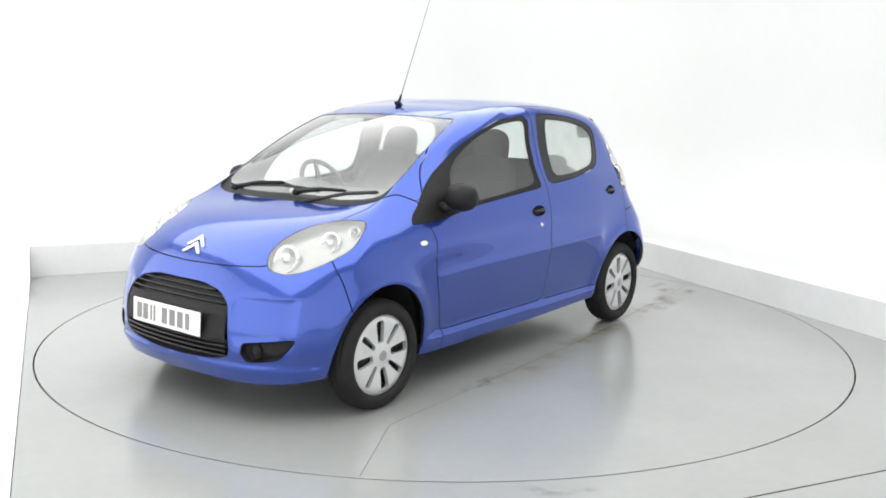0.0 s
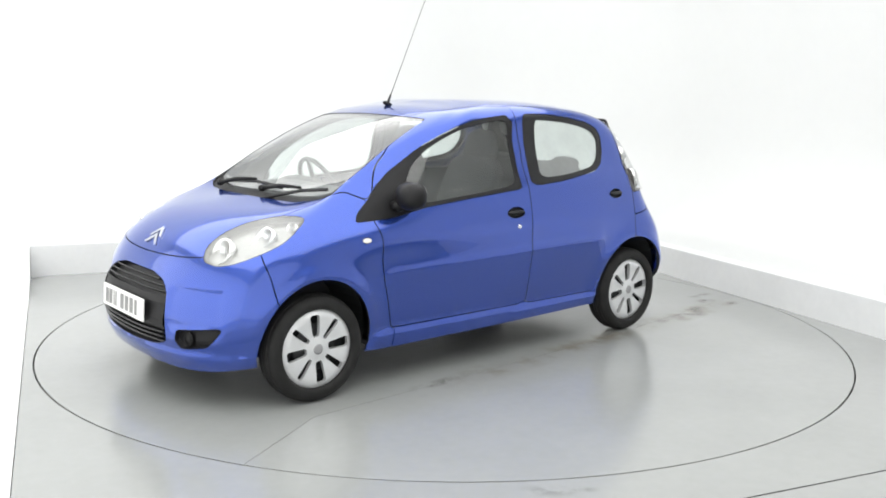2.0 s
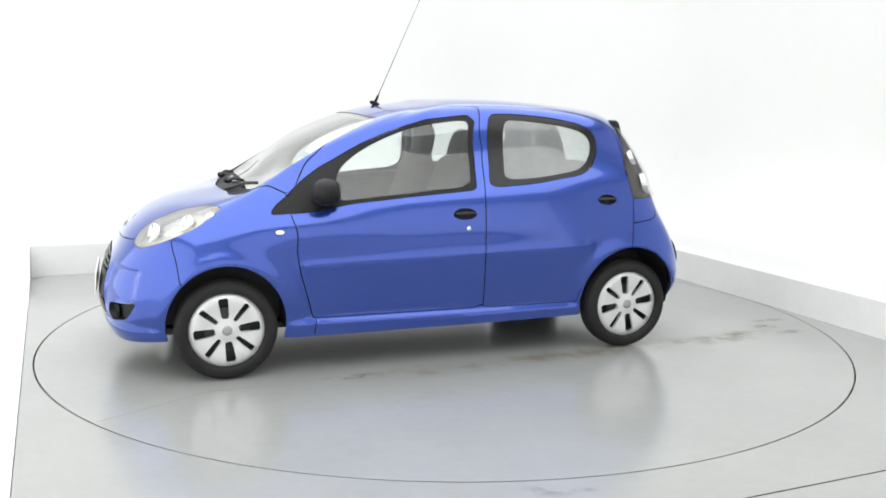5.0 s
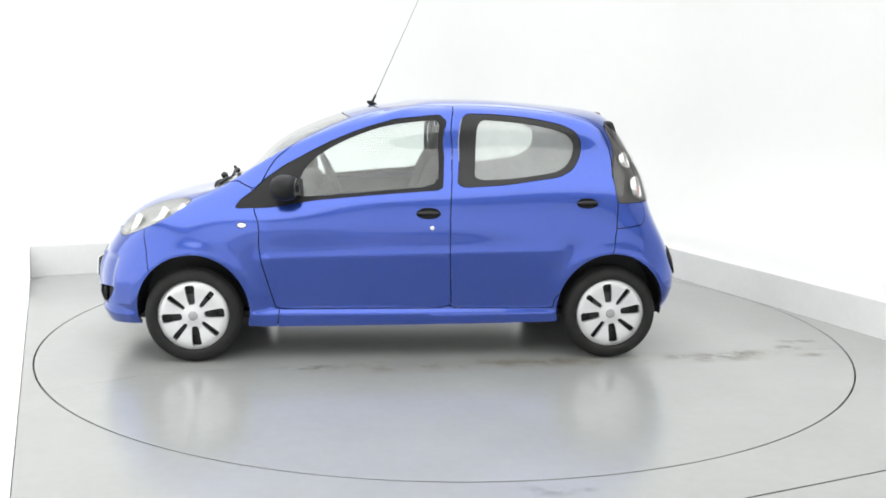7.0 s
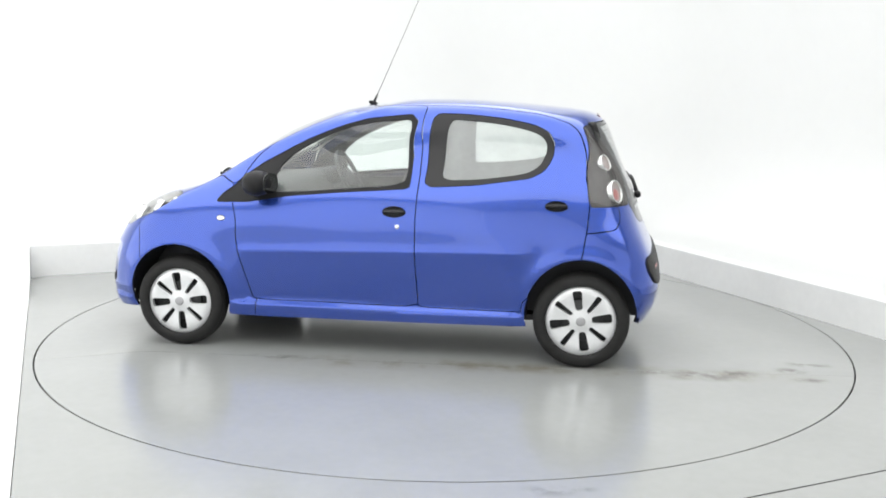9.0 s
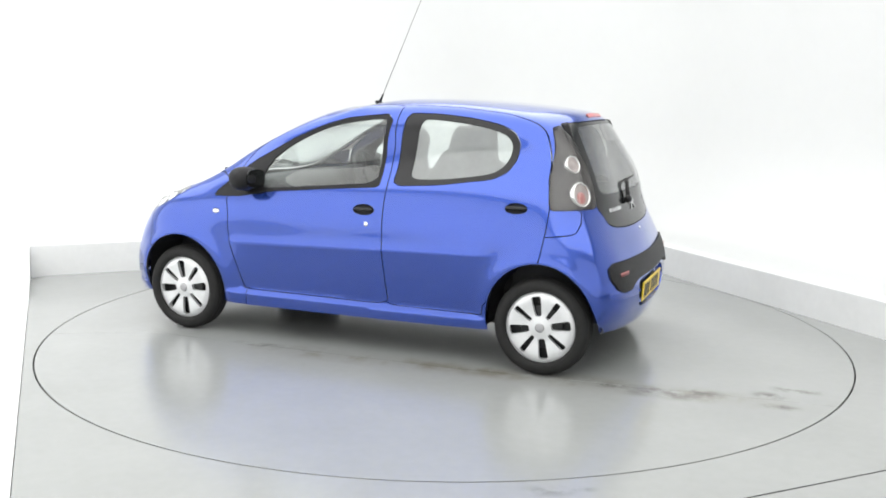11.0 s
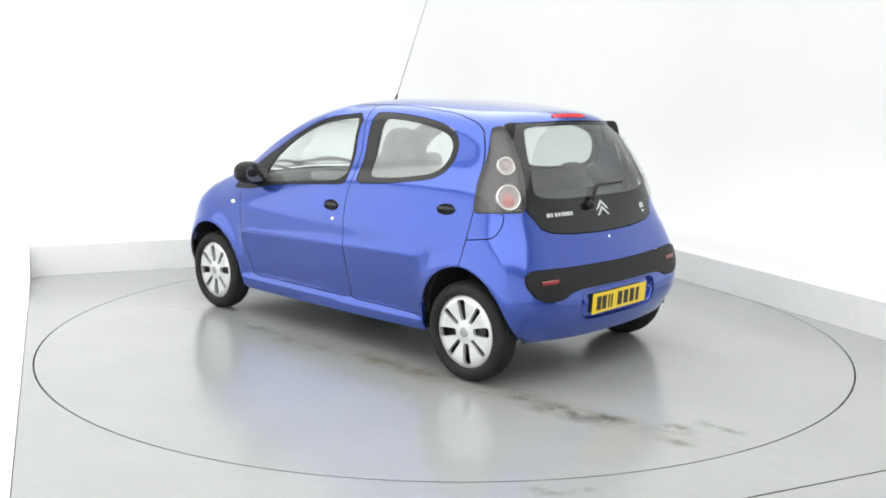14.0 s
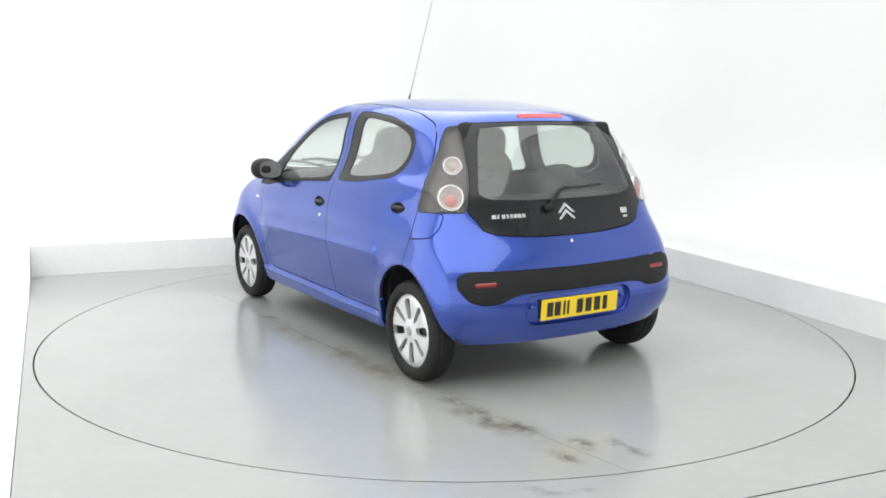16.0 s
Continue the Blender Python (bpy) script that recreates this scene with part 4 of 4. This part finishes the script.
def build_car():
    body = new("car")
    tagged(body, "metallic blue five-door hatchback with black trim on the turntable", "car")
    # ---- painted panels
    panel("bonnet", ["bonnet"], M_PAINT, body, label="blue bonnet with a raised badge")
    panel("roof", ["roof"], M_PAINT, body, gap=.005, label="blue roof and pillars")
    bumper = panel("front_bumper", ["front_bumper"], M_PAINT, body, label="blue front bumper with black grille")
    rbump = panel("rear_bumper", ["rear_bumper"], M_PAINT, body, label="blue rear bumper with black strip")
    screen = panel("windscreen", ["windscreen"], M_SCREEN, body, offset=-.003, gap=.001, flange=0, label="clear greenish windscreen")
    gate = panel("tailgate", ["tailgate_frame"], M_CERAMIC, body, flange=.012, label="black-bordered all-glass tailgate")
    rglass = panel("rear_window", ["rear_window"], M_REARGLASS, gate, gap=0, flange=0, label="tinted rear glass")
    cowl = panel("cowl", ["cowl"], M_TRIM, body, offset=-.012, gap=.001, flange=.006, label="black plastic cowl below the windscreen")
    for o in (screen, rglass):
        o.visible_shadow = False
    for s in (1, -1):
        panel("front_wing", ["front_wing"], M_PAINT, body, s)
        panel("side_sill", ["side_sill"], M_PAINT, body, s, offset=.002, gap=.002, flange=.03)
        panel("quarter_flap", ["quarter_flap"], M_PAINT, body, s)
        fd = panel("front_door", ["front_door"], M_PAINT, body, s, label="blue front door with black window surround")
        rd = panel("rear_door", ["rear_door"], M_PAINT, body, s, label="blue rear door with black window surround")
        panel("window_frame", ["front_window_frame"], M_TRIM, fd, s, offset=-.003, gap=.001, flange=.01)
        panel("window_frame", ["rear_window_frame"], M_GLOSSBLACK, rd, s, offset=-.003, gap=.001, flange=.01)
        g1 = panel("window_glass", ["front_glass"], M_GLASS, fd, s, offset=-.008, gap=0, flange=0)
        g2 = panel("window_glass", ["rear_glass"], M_MISTED, rd, s, offset=-.008, gap=0, flange=0)
        g1.visible_shadow = g2.visible_shadow = False
        low = lambda c: c[:, 2] < .93
        panel("door_trim", ["front_door", "front_window_frame"], M_CABIN, fd, s, offset=-.07, gap=0, flange=0, keep=low, label="grey inner door trim")
        panel("door_trim", ["rear_door", "handle_cup"], M_CABIN, rd, s, offset=-.07, gap=0, flange=0, keep=lambda c: c[:, 2] < 1.0, label="grey inner door trim")
        # ---- handles
        for labels, x, z, door in ((["handle_cup"], -.122, .838, fd), (["handle_cup_rear"], -1.016, .893, rd)):
            h = panel("door_handle", labels, M_TRIM, door, s, offset=-.014, gap=0, flange=-.013, label="black door handle in its recess")
            bm = bmesh.new()
            p, n = on_skin(x, z + .004, s, .002)
            m = frame_at(p, n)
            blob(bm, m, .062, .011, .012, 3.2, 18, 8)
            part("grip", bm, M_GLOSSBLACK, h)
        p, n = on_skin(-.143, .76, s)
        bm = bmesh.new()
        lathe(bm, [(.0005, .004), (.010, .004), (.013, .002), (.0135, -.003)], frame_at(p, n) @ Matrix.Rotation(radians(90), 4, "X"), 20)
        part("door_lock", bm, M_CHROME, fd, "chrome door lock")
        ind = panel("side_indicator", ["side_indicator"], M_AMBER, body, s, offset=.003, gap=.001, flange=.006, label="clear oval side indicator")
        # ---- headlight
        hl = panel("headlight", ["headlight"], M_LENS, body, s, offset=.001, gap=.0035, flange=.004, label="large clear headlight with silver reflectors")
        hl.visible_shadow = False
        panel("lamp_housing", ["headlight"], M_LAMPGREY, hl, s, offset=-.035, gap=0, flange=-.034)
        uv = locate([(1.53, .52, .755), (1.36, .63, .825), (1.235, .67, .868)], "all")
        ps, ns = skin(uv[:, 0], uv[:, 1]), skin_normal(uv[:, 0], uv[:, 1])
        for k, (r, mt) in enumerate(((.062, M_BOWL), (.050, M_CHROME), (.026, M_BOWL))):
            p, n = Vector(ps[k]), Vector(ns[k])
            d = (n + Vector((1.1, 0, 0))).normalized()
            p = p - n * .036
            if s < 0:
                p.y, d.y = -p.y, -d.y
            bm = bmesh.new()
            m = frame_at(p, d) @ Matrix.Rotation(radians(90), 4, "X")
            lathe(bm, [(.0005, -.012), (r * .35, -.008), (r * .75, .006), (r, .022), (r * 1.06, .022), (r * 1.08, -.01)], m, 32)
            bowl = part("reflector", bm, mt, hl)
            bm = bmesh.new()
            bmesh.ops.create_uvsphere(bm, u_segments=14, v_segments=8, radius=r * .28, matrix=m @ Matrix.Translation((0, .008, 0)))
            part("bulb", bm, M_CHROME, bowl)
        # ---- tail light
        tl = panel("tail_light", ["tail_light"], M_LENS, body, s, offset=.010, gap=.003, flange=.012, label="clear tail light with round red and white lamps")
        tl.visible_shadow = False
        panel("lamp_housing", ["tail_light"], M_TAILDARK, tl, s, offset=-.028, gap=0, flange=-.027, label="dark grey lamp housing")
        uv = locate([(-1.301, .628, 1.159), (-1.37, .675, .995)], "all")
        ps, ns = skin(uv[:, 0], uv[:, 1]), skin_normal(uv[:, 0], uv[:, 1])
        for k, r in enumerate((.048, .066)):
            p, n = Vector(ps[k]), Vector(ns[k])
            d = (n + Vector((-.5, 0, 0))).normalized()
            p = p - n * .026
            if s < 0:
                p.y, d.y = -p.y, -d.y
            m = frame_at(p, d) @ Matrix.Rotation(radians(90), 4, "X")
            bm = bmesh.new()
            lathe(bm, [(r * 1.0, -.01), (r * 1.02, .016), (r * .95, .020), (r * .88, .014), (r * .86, .004)], m, 36)
            ring = part("chrome_ring", bm, M_BOWL, tl)
            bm = bmesh.new()
            lathe(bm, [(.0005, .004), (r * .5, .006), (r * .87, .010)], m, 32)
            part("bulb_lens", bm, M_TAILGREY, ring)
            bm = bmesh.new()
            lathe(bm, [(.0005, .018), (r * .28, .016), (r * .5, .008)] if k else [(.0005, .014), (r * .35, .012), (r * .52, .006)], m @ Matrix.Translation((0, 0, .016 * k)), 28)
            part("bulb", bm, M_PALERED if k else M_TAILGREY, ring)
        # ---- mirror
        bm = bmesh.new()
        blob(bm, pose(.655, s * .838, .982, 0, 0, -s * 14), .074, .092, .070, 2.35, 28, 16)
        mir = part("door_mirror", bm, M_TRIM, body, "black plastic door mirror")
        bm = bmesh.new()
        tube(bm, [(.69, s * .735, .925), (.685, s * .770, .925), (.675, s * .80, .94)], .028, 10)
        part("mirror_arm", bm, M_TRIM, mir)
        bm = bmesh.new()
        m = frame_at(Vector((.583, s * .824, .982)), Vector((-1, s * .25, 0)))
        slab(bm, [(.072 * math.copysign(abs(math.cos(a)) ** .75, math.cos(a)), .056 * math.copysign(abs(math.sin(a)) ** .75, math.sin(a))) for a in np.linspace(0, 2 * math.pi, 28, endpoint=False)], m, .004)
        part("mirror_glass", bm, M_MIRROR, mir, smooth=False)
        # ---- fog lamp recess
        fr = panel("fog_recess", ["fog_recess"], M_TRIM, bumper, s, offset=-.03, gap=0, flange=-.03, label="black fog lamp recess")
        uv = locate([(1.712, .505, .345)], "all")
        p, n = Vector(skin(uv[:, 0], uv[:, 1])[0]), Vector(skin_normal(uv[:, 0], uv[:, 1])[0])
        p = p - n * .03
        if s < 0:
            p.y, n.y = -p.y, -n.y
        bm = bmesh.new()
        lathe(bm, [(.0005, .012), (.024, .010), (.030, .004), (.034, .016), (.037, .0)], frame_at(p, Vector((1, n.y * .3, 0))) @ Matrix.Rotation(radians(90), 4, "X"), 24)
        part("fog_blank", bm, M_TRIM, fr)
        # ---- spoiler end at the top corner of the tailgate
        bm = bmesh.new()
        blob(bm, pose(-1.204, s * .455, 1.280, 0, 109, s * 16), .070, .060, .019, 4.0, 20, 10)
        part("hinge_cover", bm, M_TRIM, body, "black tailgate hinge cover")
        # ---- wheel arch liner
        for cx in (1.17, -1.17):
            bm = bmesh.new()
            rows = []
            for i in range(23):
                a = radians(-12 + 204 * i / 22)
                rows.append([bm.verts.new((cx + .318 * math.cos(a), s * y, max(.245, .285 + .342 * math.sin(a)))) for y in (.70 + .08 * max(0, math.sin(a)), .47)])
            for a, b in zip(rows, rows[1:]):
                bm.faces.new((a[0], a[1], b[1], b[0]))
            bm.faces.new([r[1] for r in rows])
            part("wheel_arch_liner", bm, M_DARK, body, smooth=False)
    # ---- grille
    grille = panel("grille", ["grille"], M_DARK, bumper, offset=-.035, gap=0, flange=-.034, label="black slatted grille")
    for z, w in ((.598, .27), (.574, .335), (.550, .36)):
        bm = bmesh.new()
        end_bar(bm, -w, w, z, "front", -.006, .0065, .02, 20)
        part("slat", bm, M_GLOSSBLACK, grille)
    for z, w in ((.362, .375), (.338, .375), (.314, .37)):
        bm = bmesh.new()
        end_bar(bm, -w, w, z, "front", -.008, .0055, .02, 20)
        part("slat", bm, M_GLOSSBLACK, grille)
    bm = bmesh.new()
    prev = None
    for i in range(21):
        y = -.378 + .756 * i / 20
        ring = []
        for z in (.53, .50, .42, .385):
            p, n = on_end(y, z, "front", -.004)
            ring.append(bm.verts.new(p))
        p, n = on_end(y, .385, "front", -.03)
        ring.append(bm.verts.new(p))
        p, n = on_end(y, .53, "front", -.03)
        ring.append(bm.verts.new(p))
        if prev:
            for k in range(6):
                bm.faces.new((prev[k], prev[(k + 1) % 6], ring[(k + 1) % 6], ring[k]))
        prev = ring
    bmesh.ops.recalc_face_normals(bm, faces=bm.faces)
    part("plate_carrier", bm, M_TRIM, grille, smooth=False)
    # ---- number plates: the characters are bars
    BARS = ((-.205, .040), (-.155, .040), (-.110, .014), (-.084, .014), (-.005, .042), (.055, .042), (.115, .042), (.17, .030))

    def plate(name, m, face, ink, text, parent):
        bm = bmesh.new()
        box(bm, -.26, -.0555, -.004, .26, .0555, .004, .003)
        ob = part(name, bm, face, parent, text, smooth=False)
        ob.matrix_local = m
        for x, w in BARS:
            bm = bmesh.new()
            box(bm, x - w / 2, -.0375, .004, x + w / 2, .0375, .0055)
            part("plate_bar", bm, ink, ob, smooth=False)

    p, n = on_end(0, .447, "front", .006)
    plate("number_plate", frame_at(p + Vector((.004, 0, 0)), Vector((1, 0, .06))), M_PLATE_W, M_GREYINK, "white front number plate with grey bars", body)
    recess = panel("plate_recess", ["plate_recess"], M_PAINT, rbump, offset=-.022, gap=0, flange=-.022)
    p, n = on_end(0, .405, "rear", -.014)
    plate("number_plate", frame_at(p, Vector((-1, 0, -.06))), M_PLATE_Y, M_INK, "yellow rear number plate with black bars", body)
    for dy in (-.31, .31):
        bm = bmesh.new()
        p, n = on_end(dy, .425, "rear", -.016)
        blob(bm, frame_at(p, n), .016, .012, .012, 2.2, 12, 8)
        part("plate_lamp", bm, M_PAINT, recess)
    strip = panel("bumper_strip", ["bumper_strip"], M_TRIM, rbump, offset=.010, gap=.001, flange=.020, label="black textured bumper strip")
    for s in (1, -1):
        bm = bmesh.new()
        end_bar(bm, s * .525, s * .635, .556, "rear", .011, .013, .006, 6)
        part("reflector", bm, M_REDDARK, strip, "dark red reflector")
    # ---- brake light, tailgate badges, wiper
    bm = bmesh.new()
    for i in range(13):
        y = -.15 + .30 * i / 12
        uv = locate([(-1.228, abs(y), 1.378)], "all")
        p, n = Vector(skin(uv[:, 0], uv[:, 1])[0]), Vector(skin_normal(uv[:, 0], uv[:, 1])[0])
        if y < 0:
            p.y, n.y = -p.y, -n.y
        ring = [bm.verts.new(p + n * .006 + Vector((.012, 0, .010))), bm.verts.new(p + n * .008 - Vector((.006, 0, .012))), bm.verts.new(p - n * .006)]
        if i:
            for k in range(3):
                bm.faces.new((prev[k], prev[(k + 1) % 3], ring[(k + 1) % 3], ring[k]))
        prev = ring
    part("brake_light", bm, M_RED, body, "red high-level brake light", smooth=False)
    p, n = on_end(0, .878, "rear", .001)
    bm = bmesh.new()
    chevrons(bm, frame_at(p, n), .058, .055, .016, .034)
    part("badge", bm, M_CHROME, gate, "chrome double-arrow badge", smooth=False)
    for y, z, w, h in ((.40, .878, .010, .020), (.375, .878, .008, .020), (.352, .878, .008, .020), (.329, .878, .010, .020), (.305, .878, .012, .020), (.279, .878, .010, .020), (.455, .878, .012, .020),
                       (.430, .878, .006, .020), (-.415, .868, .016, .03), (-.442, .868, .009, .03), (-.432, .836, .018, .012)):
        p, n = on_end(y, z, "rear", .001)
        bm = bmesh.new()
        slab(bm, [(-w, -h / 2), (w, -h / 2), (w, h / 2), (-w, h / 2)], frame_at(p, n), .003)
        part("badge_bar", bm, M_CHROME, gate, smooth=False)
    bm = bmesh.new()
    pa, na = on_end(.12, .905, "rear", .018)
    pb, nb = on_end(.03, .985, "rear", .025)
    pc, nc = on_end(-.02, 1.003, "rear", .022)
    pd, nd = on_end(-.28, 1.012, "rear", .014)
    blob(bm, frame_at(pa, na), .030, .022, .020, 2.6, 16, 8)
    tube(bm, [pa, pa.lerp(pb, .5), pb, pc], .014, 8, taper=.6)
    wip = part("rear_wiper", bm, M_TRIM, gate, "black rear wiper")
    bm = bmesh.new()
    tube(bm, [pb - nb * .008, pc - nc * .01, pc.lerp(pd, .5) - nc * .008, pd - nd * .008], .006, 6)
    part("wiper_blade", bm, M_DARK, wip)
    bm = bmesh.new()
    p, n = on_end(0, .735, "rear", 0)
    lathe(bm, [(.0005, .004), (.008, .004), (.010, -.002)], frame_at(p, n) @ Matrix.Rotation(radians(90), 4, "X"), 16)
    part("tailgate_lock", bm, M_CHROME, body)
    uv = locate([(1.635, 0, .757)], "all")
    p, n = Vector(skin(uv[:, 0], uv[:, 1])[0]), Vector(skin_normal(uv[:, 0], uv[:, 1])[0])
    bm = bmesh.new()
    chevrons(bm, frame_at(p + n * .001, n), .070, .066, .020, .042)
    part("badge", bm, M_CHROME, body, "chrome double-arrow badge", smooth=False)
    # ---- aerial
    bm = bmesh.new()
    blob(bm, pose(.185, 0, 1.428, 0, -20), .034, .016, .014, 2.4)
    tube(bm, [(.185, 0, 1.43), (.160, 0, 1.485)], .010, 10, taper=.5)
    aer = part("aerial", bm, M_TRIM, body, "thin roof aerial on a black base")
    bm = bmesh.new()
    tube(bm, [(.162, 0, 1.48), (.04, 0, 1.75), (-.14, 0, 2.15)], .0022, 6, taper=.7)
    part("aerial_rod", bm, M_CABIN, aer)
    # ---- windscreen wipers
    for base, mid, tip in (((1.075, -.40), (1.035, -.04), (1.01, .20)), ((1.085, .10), (1.02, .40), (.965, .57))):
        pts = []
        for x, y in (base, mid, tip):
            k = np.argmin((GP[:, 0] - x) ** 2 + (GP[:, 1] - abs(y)) ** 2 + (GP[:, 2] < .9) * 9)
            q = Vector(GP[k])
            q.y = y
            pts.append(q + Vector((.008, 0, .024)))
        bm = bmesh.new()
        blob(bm, Matrix.Translation(pts[0]), .022, .022, .018, 2.4, 12, 8)
        tube(bm, [pts[0], pts[0].lerp(pts[1], .5) + Vector((.008, 0, .022)), pts[1] + Vector((.004, 0, .018))], .013, 8, taper=.6)
        w = part("wiper", bm, M_TRIM, body, "black windscreen wiper")
        bm = bmesh.new()
        d = (pts[2] - pts[1]).normalized()
        tube(bm, [pts[1] - d * .26 + Vector((.012, 0, -.012)), pts[1] + Vector((0, 0, .004)), pts[2] + Vector((0, 0, -.008))], .010, 6)
        part("wiper_blade", bm, M_DARK, w)
    # ---- floor pan and running gear
    bm = bmesh.new()
    box(bm, -1.30, -.50, .19, 1.60, .50, .23, .01)
    box(bm, -.80, -.70, .195, .80, .70, .23, .01)
    box(bm, .70, -.62, .23, .76, .62, .90, .01)
    pan = part("floor_pan", bm, M_DARK, body, "dark underbody", smooth=False)
    bm = bmesh.new()
    tube(bm, [(-1.17, -.62, .26), (-1.17, .62, .26)], .035, 10)
    part("rear_axle", bm, M_STEEL, pan)
    bm = bmesh.new()
    tube(bm, [(1.17, -.62, .26), (1.17, .62, .26)], .025, 10)
    part("front_axle", bm, M_STEEL, pan)
    bm = bmesh.new()
    tube(bm, [(.6, .1, .17), (-.9, .1, .17), (-1.2, .3, .23), (-1.52, .33, .245)], .022, 10)
    blob(bm, pose(-1.38, .1, .265), .12, .28, .05, 3.5)
    part("exhaust", bm, M_STEEL, pan, "dull steel exhaust")
    # ---- cabin
    seat(body, .05, .36)
    seat(body, .05, -.36)
    seat(body, -.80, 0, True)
    bm = bmesh.new()
    blob(bm, pose(.78, 0, .82, 0, 6), .24, .69, .15, 4, 32, 14)
    blob(bm, pose(.60, -.36, .93, 0, 10), .09, .17, .06, 3)
    dash = part("dashboard", bm, M_CABIN, body, "dark grey dashboard")
    bm = bmesh.new()
    m = Matrix.Translation((.44, -.36, .93)) @ Matrix.Rotation(radians(-64), 4, "Y")
    tube(bm, [m @ Vector((.18 * math.cos(a), .18 * math.sin(a), 0)) for a in np.linspace(0, 2 * math.pi, 36, endpoint=False)], .015, 8, closed=True)
    for a in (radians(0), radians(90), radians(180), radians(270)):
        tube(bm, [m @ Vector((.04 * math.cos(a), .04 * math.sin(a), -.02)), m @ Vector((.18 * math.cos(a), .18 * math.sin(a), 0))], .014, 6)
    blob(bm, m @ Matrix.Translation((0, 0, -.01)), .065, .065, .025, 2.6)
    tube(bm, [m @ Vector((0, 0, -.02)), m @ Vector((0, 0, -.22))], .03, 8)
    part("steering_wheel", bm, M_CABIN, dash, "dark grey steering wheel")
    panel("headlining", ["roof"], M_HEADLINING, body, offset=-.03, gap=0, flange=0, keep=lambda c: c[:, 2] > 1.1, label="pale roof lining")
    bm = bmesh.new()
    box(bm, -1.36, -.56, .925, -1.08, .56, .94, .005)
    part("parcel_shelf", bm, M_CABIN, body, smooth=False)
    # ---- wheels
    first = build_wheel()
    first.parent = body
    first.matrix_local = Matrix.Translation((1.17, .716, WHEEL_RADIUS)) @ Matrix.Rotation(radians(6), 4, "Y")
    tagged(first, "black tyre with silver eight-slot wheel cover")
    for x, s, a in ((-1.17, 1, 9), (1.17, -1, 14), (-1.17, -1, 25)):
        copy_thing(first, Matrix.Translation((x, s * .716, WHEEL_RADIUS)) @ (Matrix.Rotation(math.pi, 4, "Z") if s < 0 else Matrix()) @ Matrix.Rotation(radians(a), 4, "Y"))
    return body


car = build_car()
# ---- car ends


def motions():
    def on_table(deg):
        return Matrix.Rotation(radians(deg), 4, "Z")
    walk(turntable, [(t, on_table(a)) for t, a in TURN])
    walk(car, [(t, on_table(a + HEADING) @ Matrix.Translation((CAR_AT[0], CAR_AT[1], 0))) for t, a in TURN])


motions()
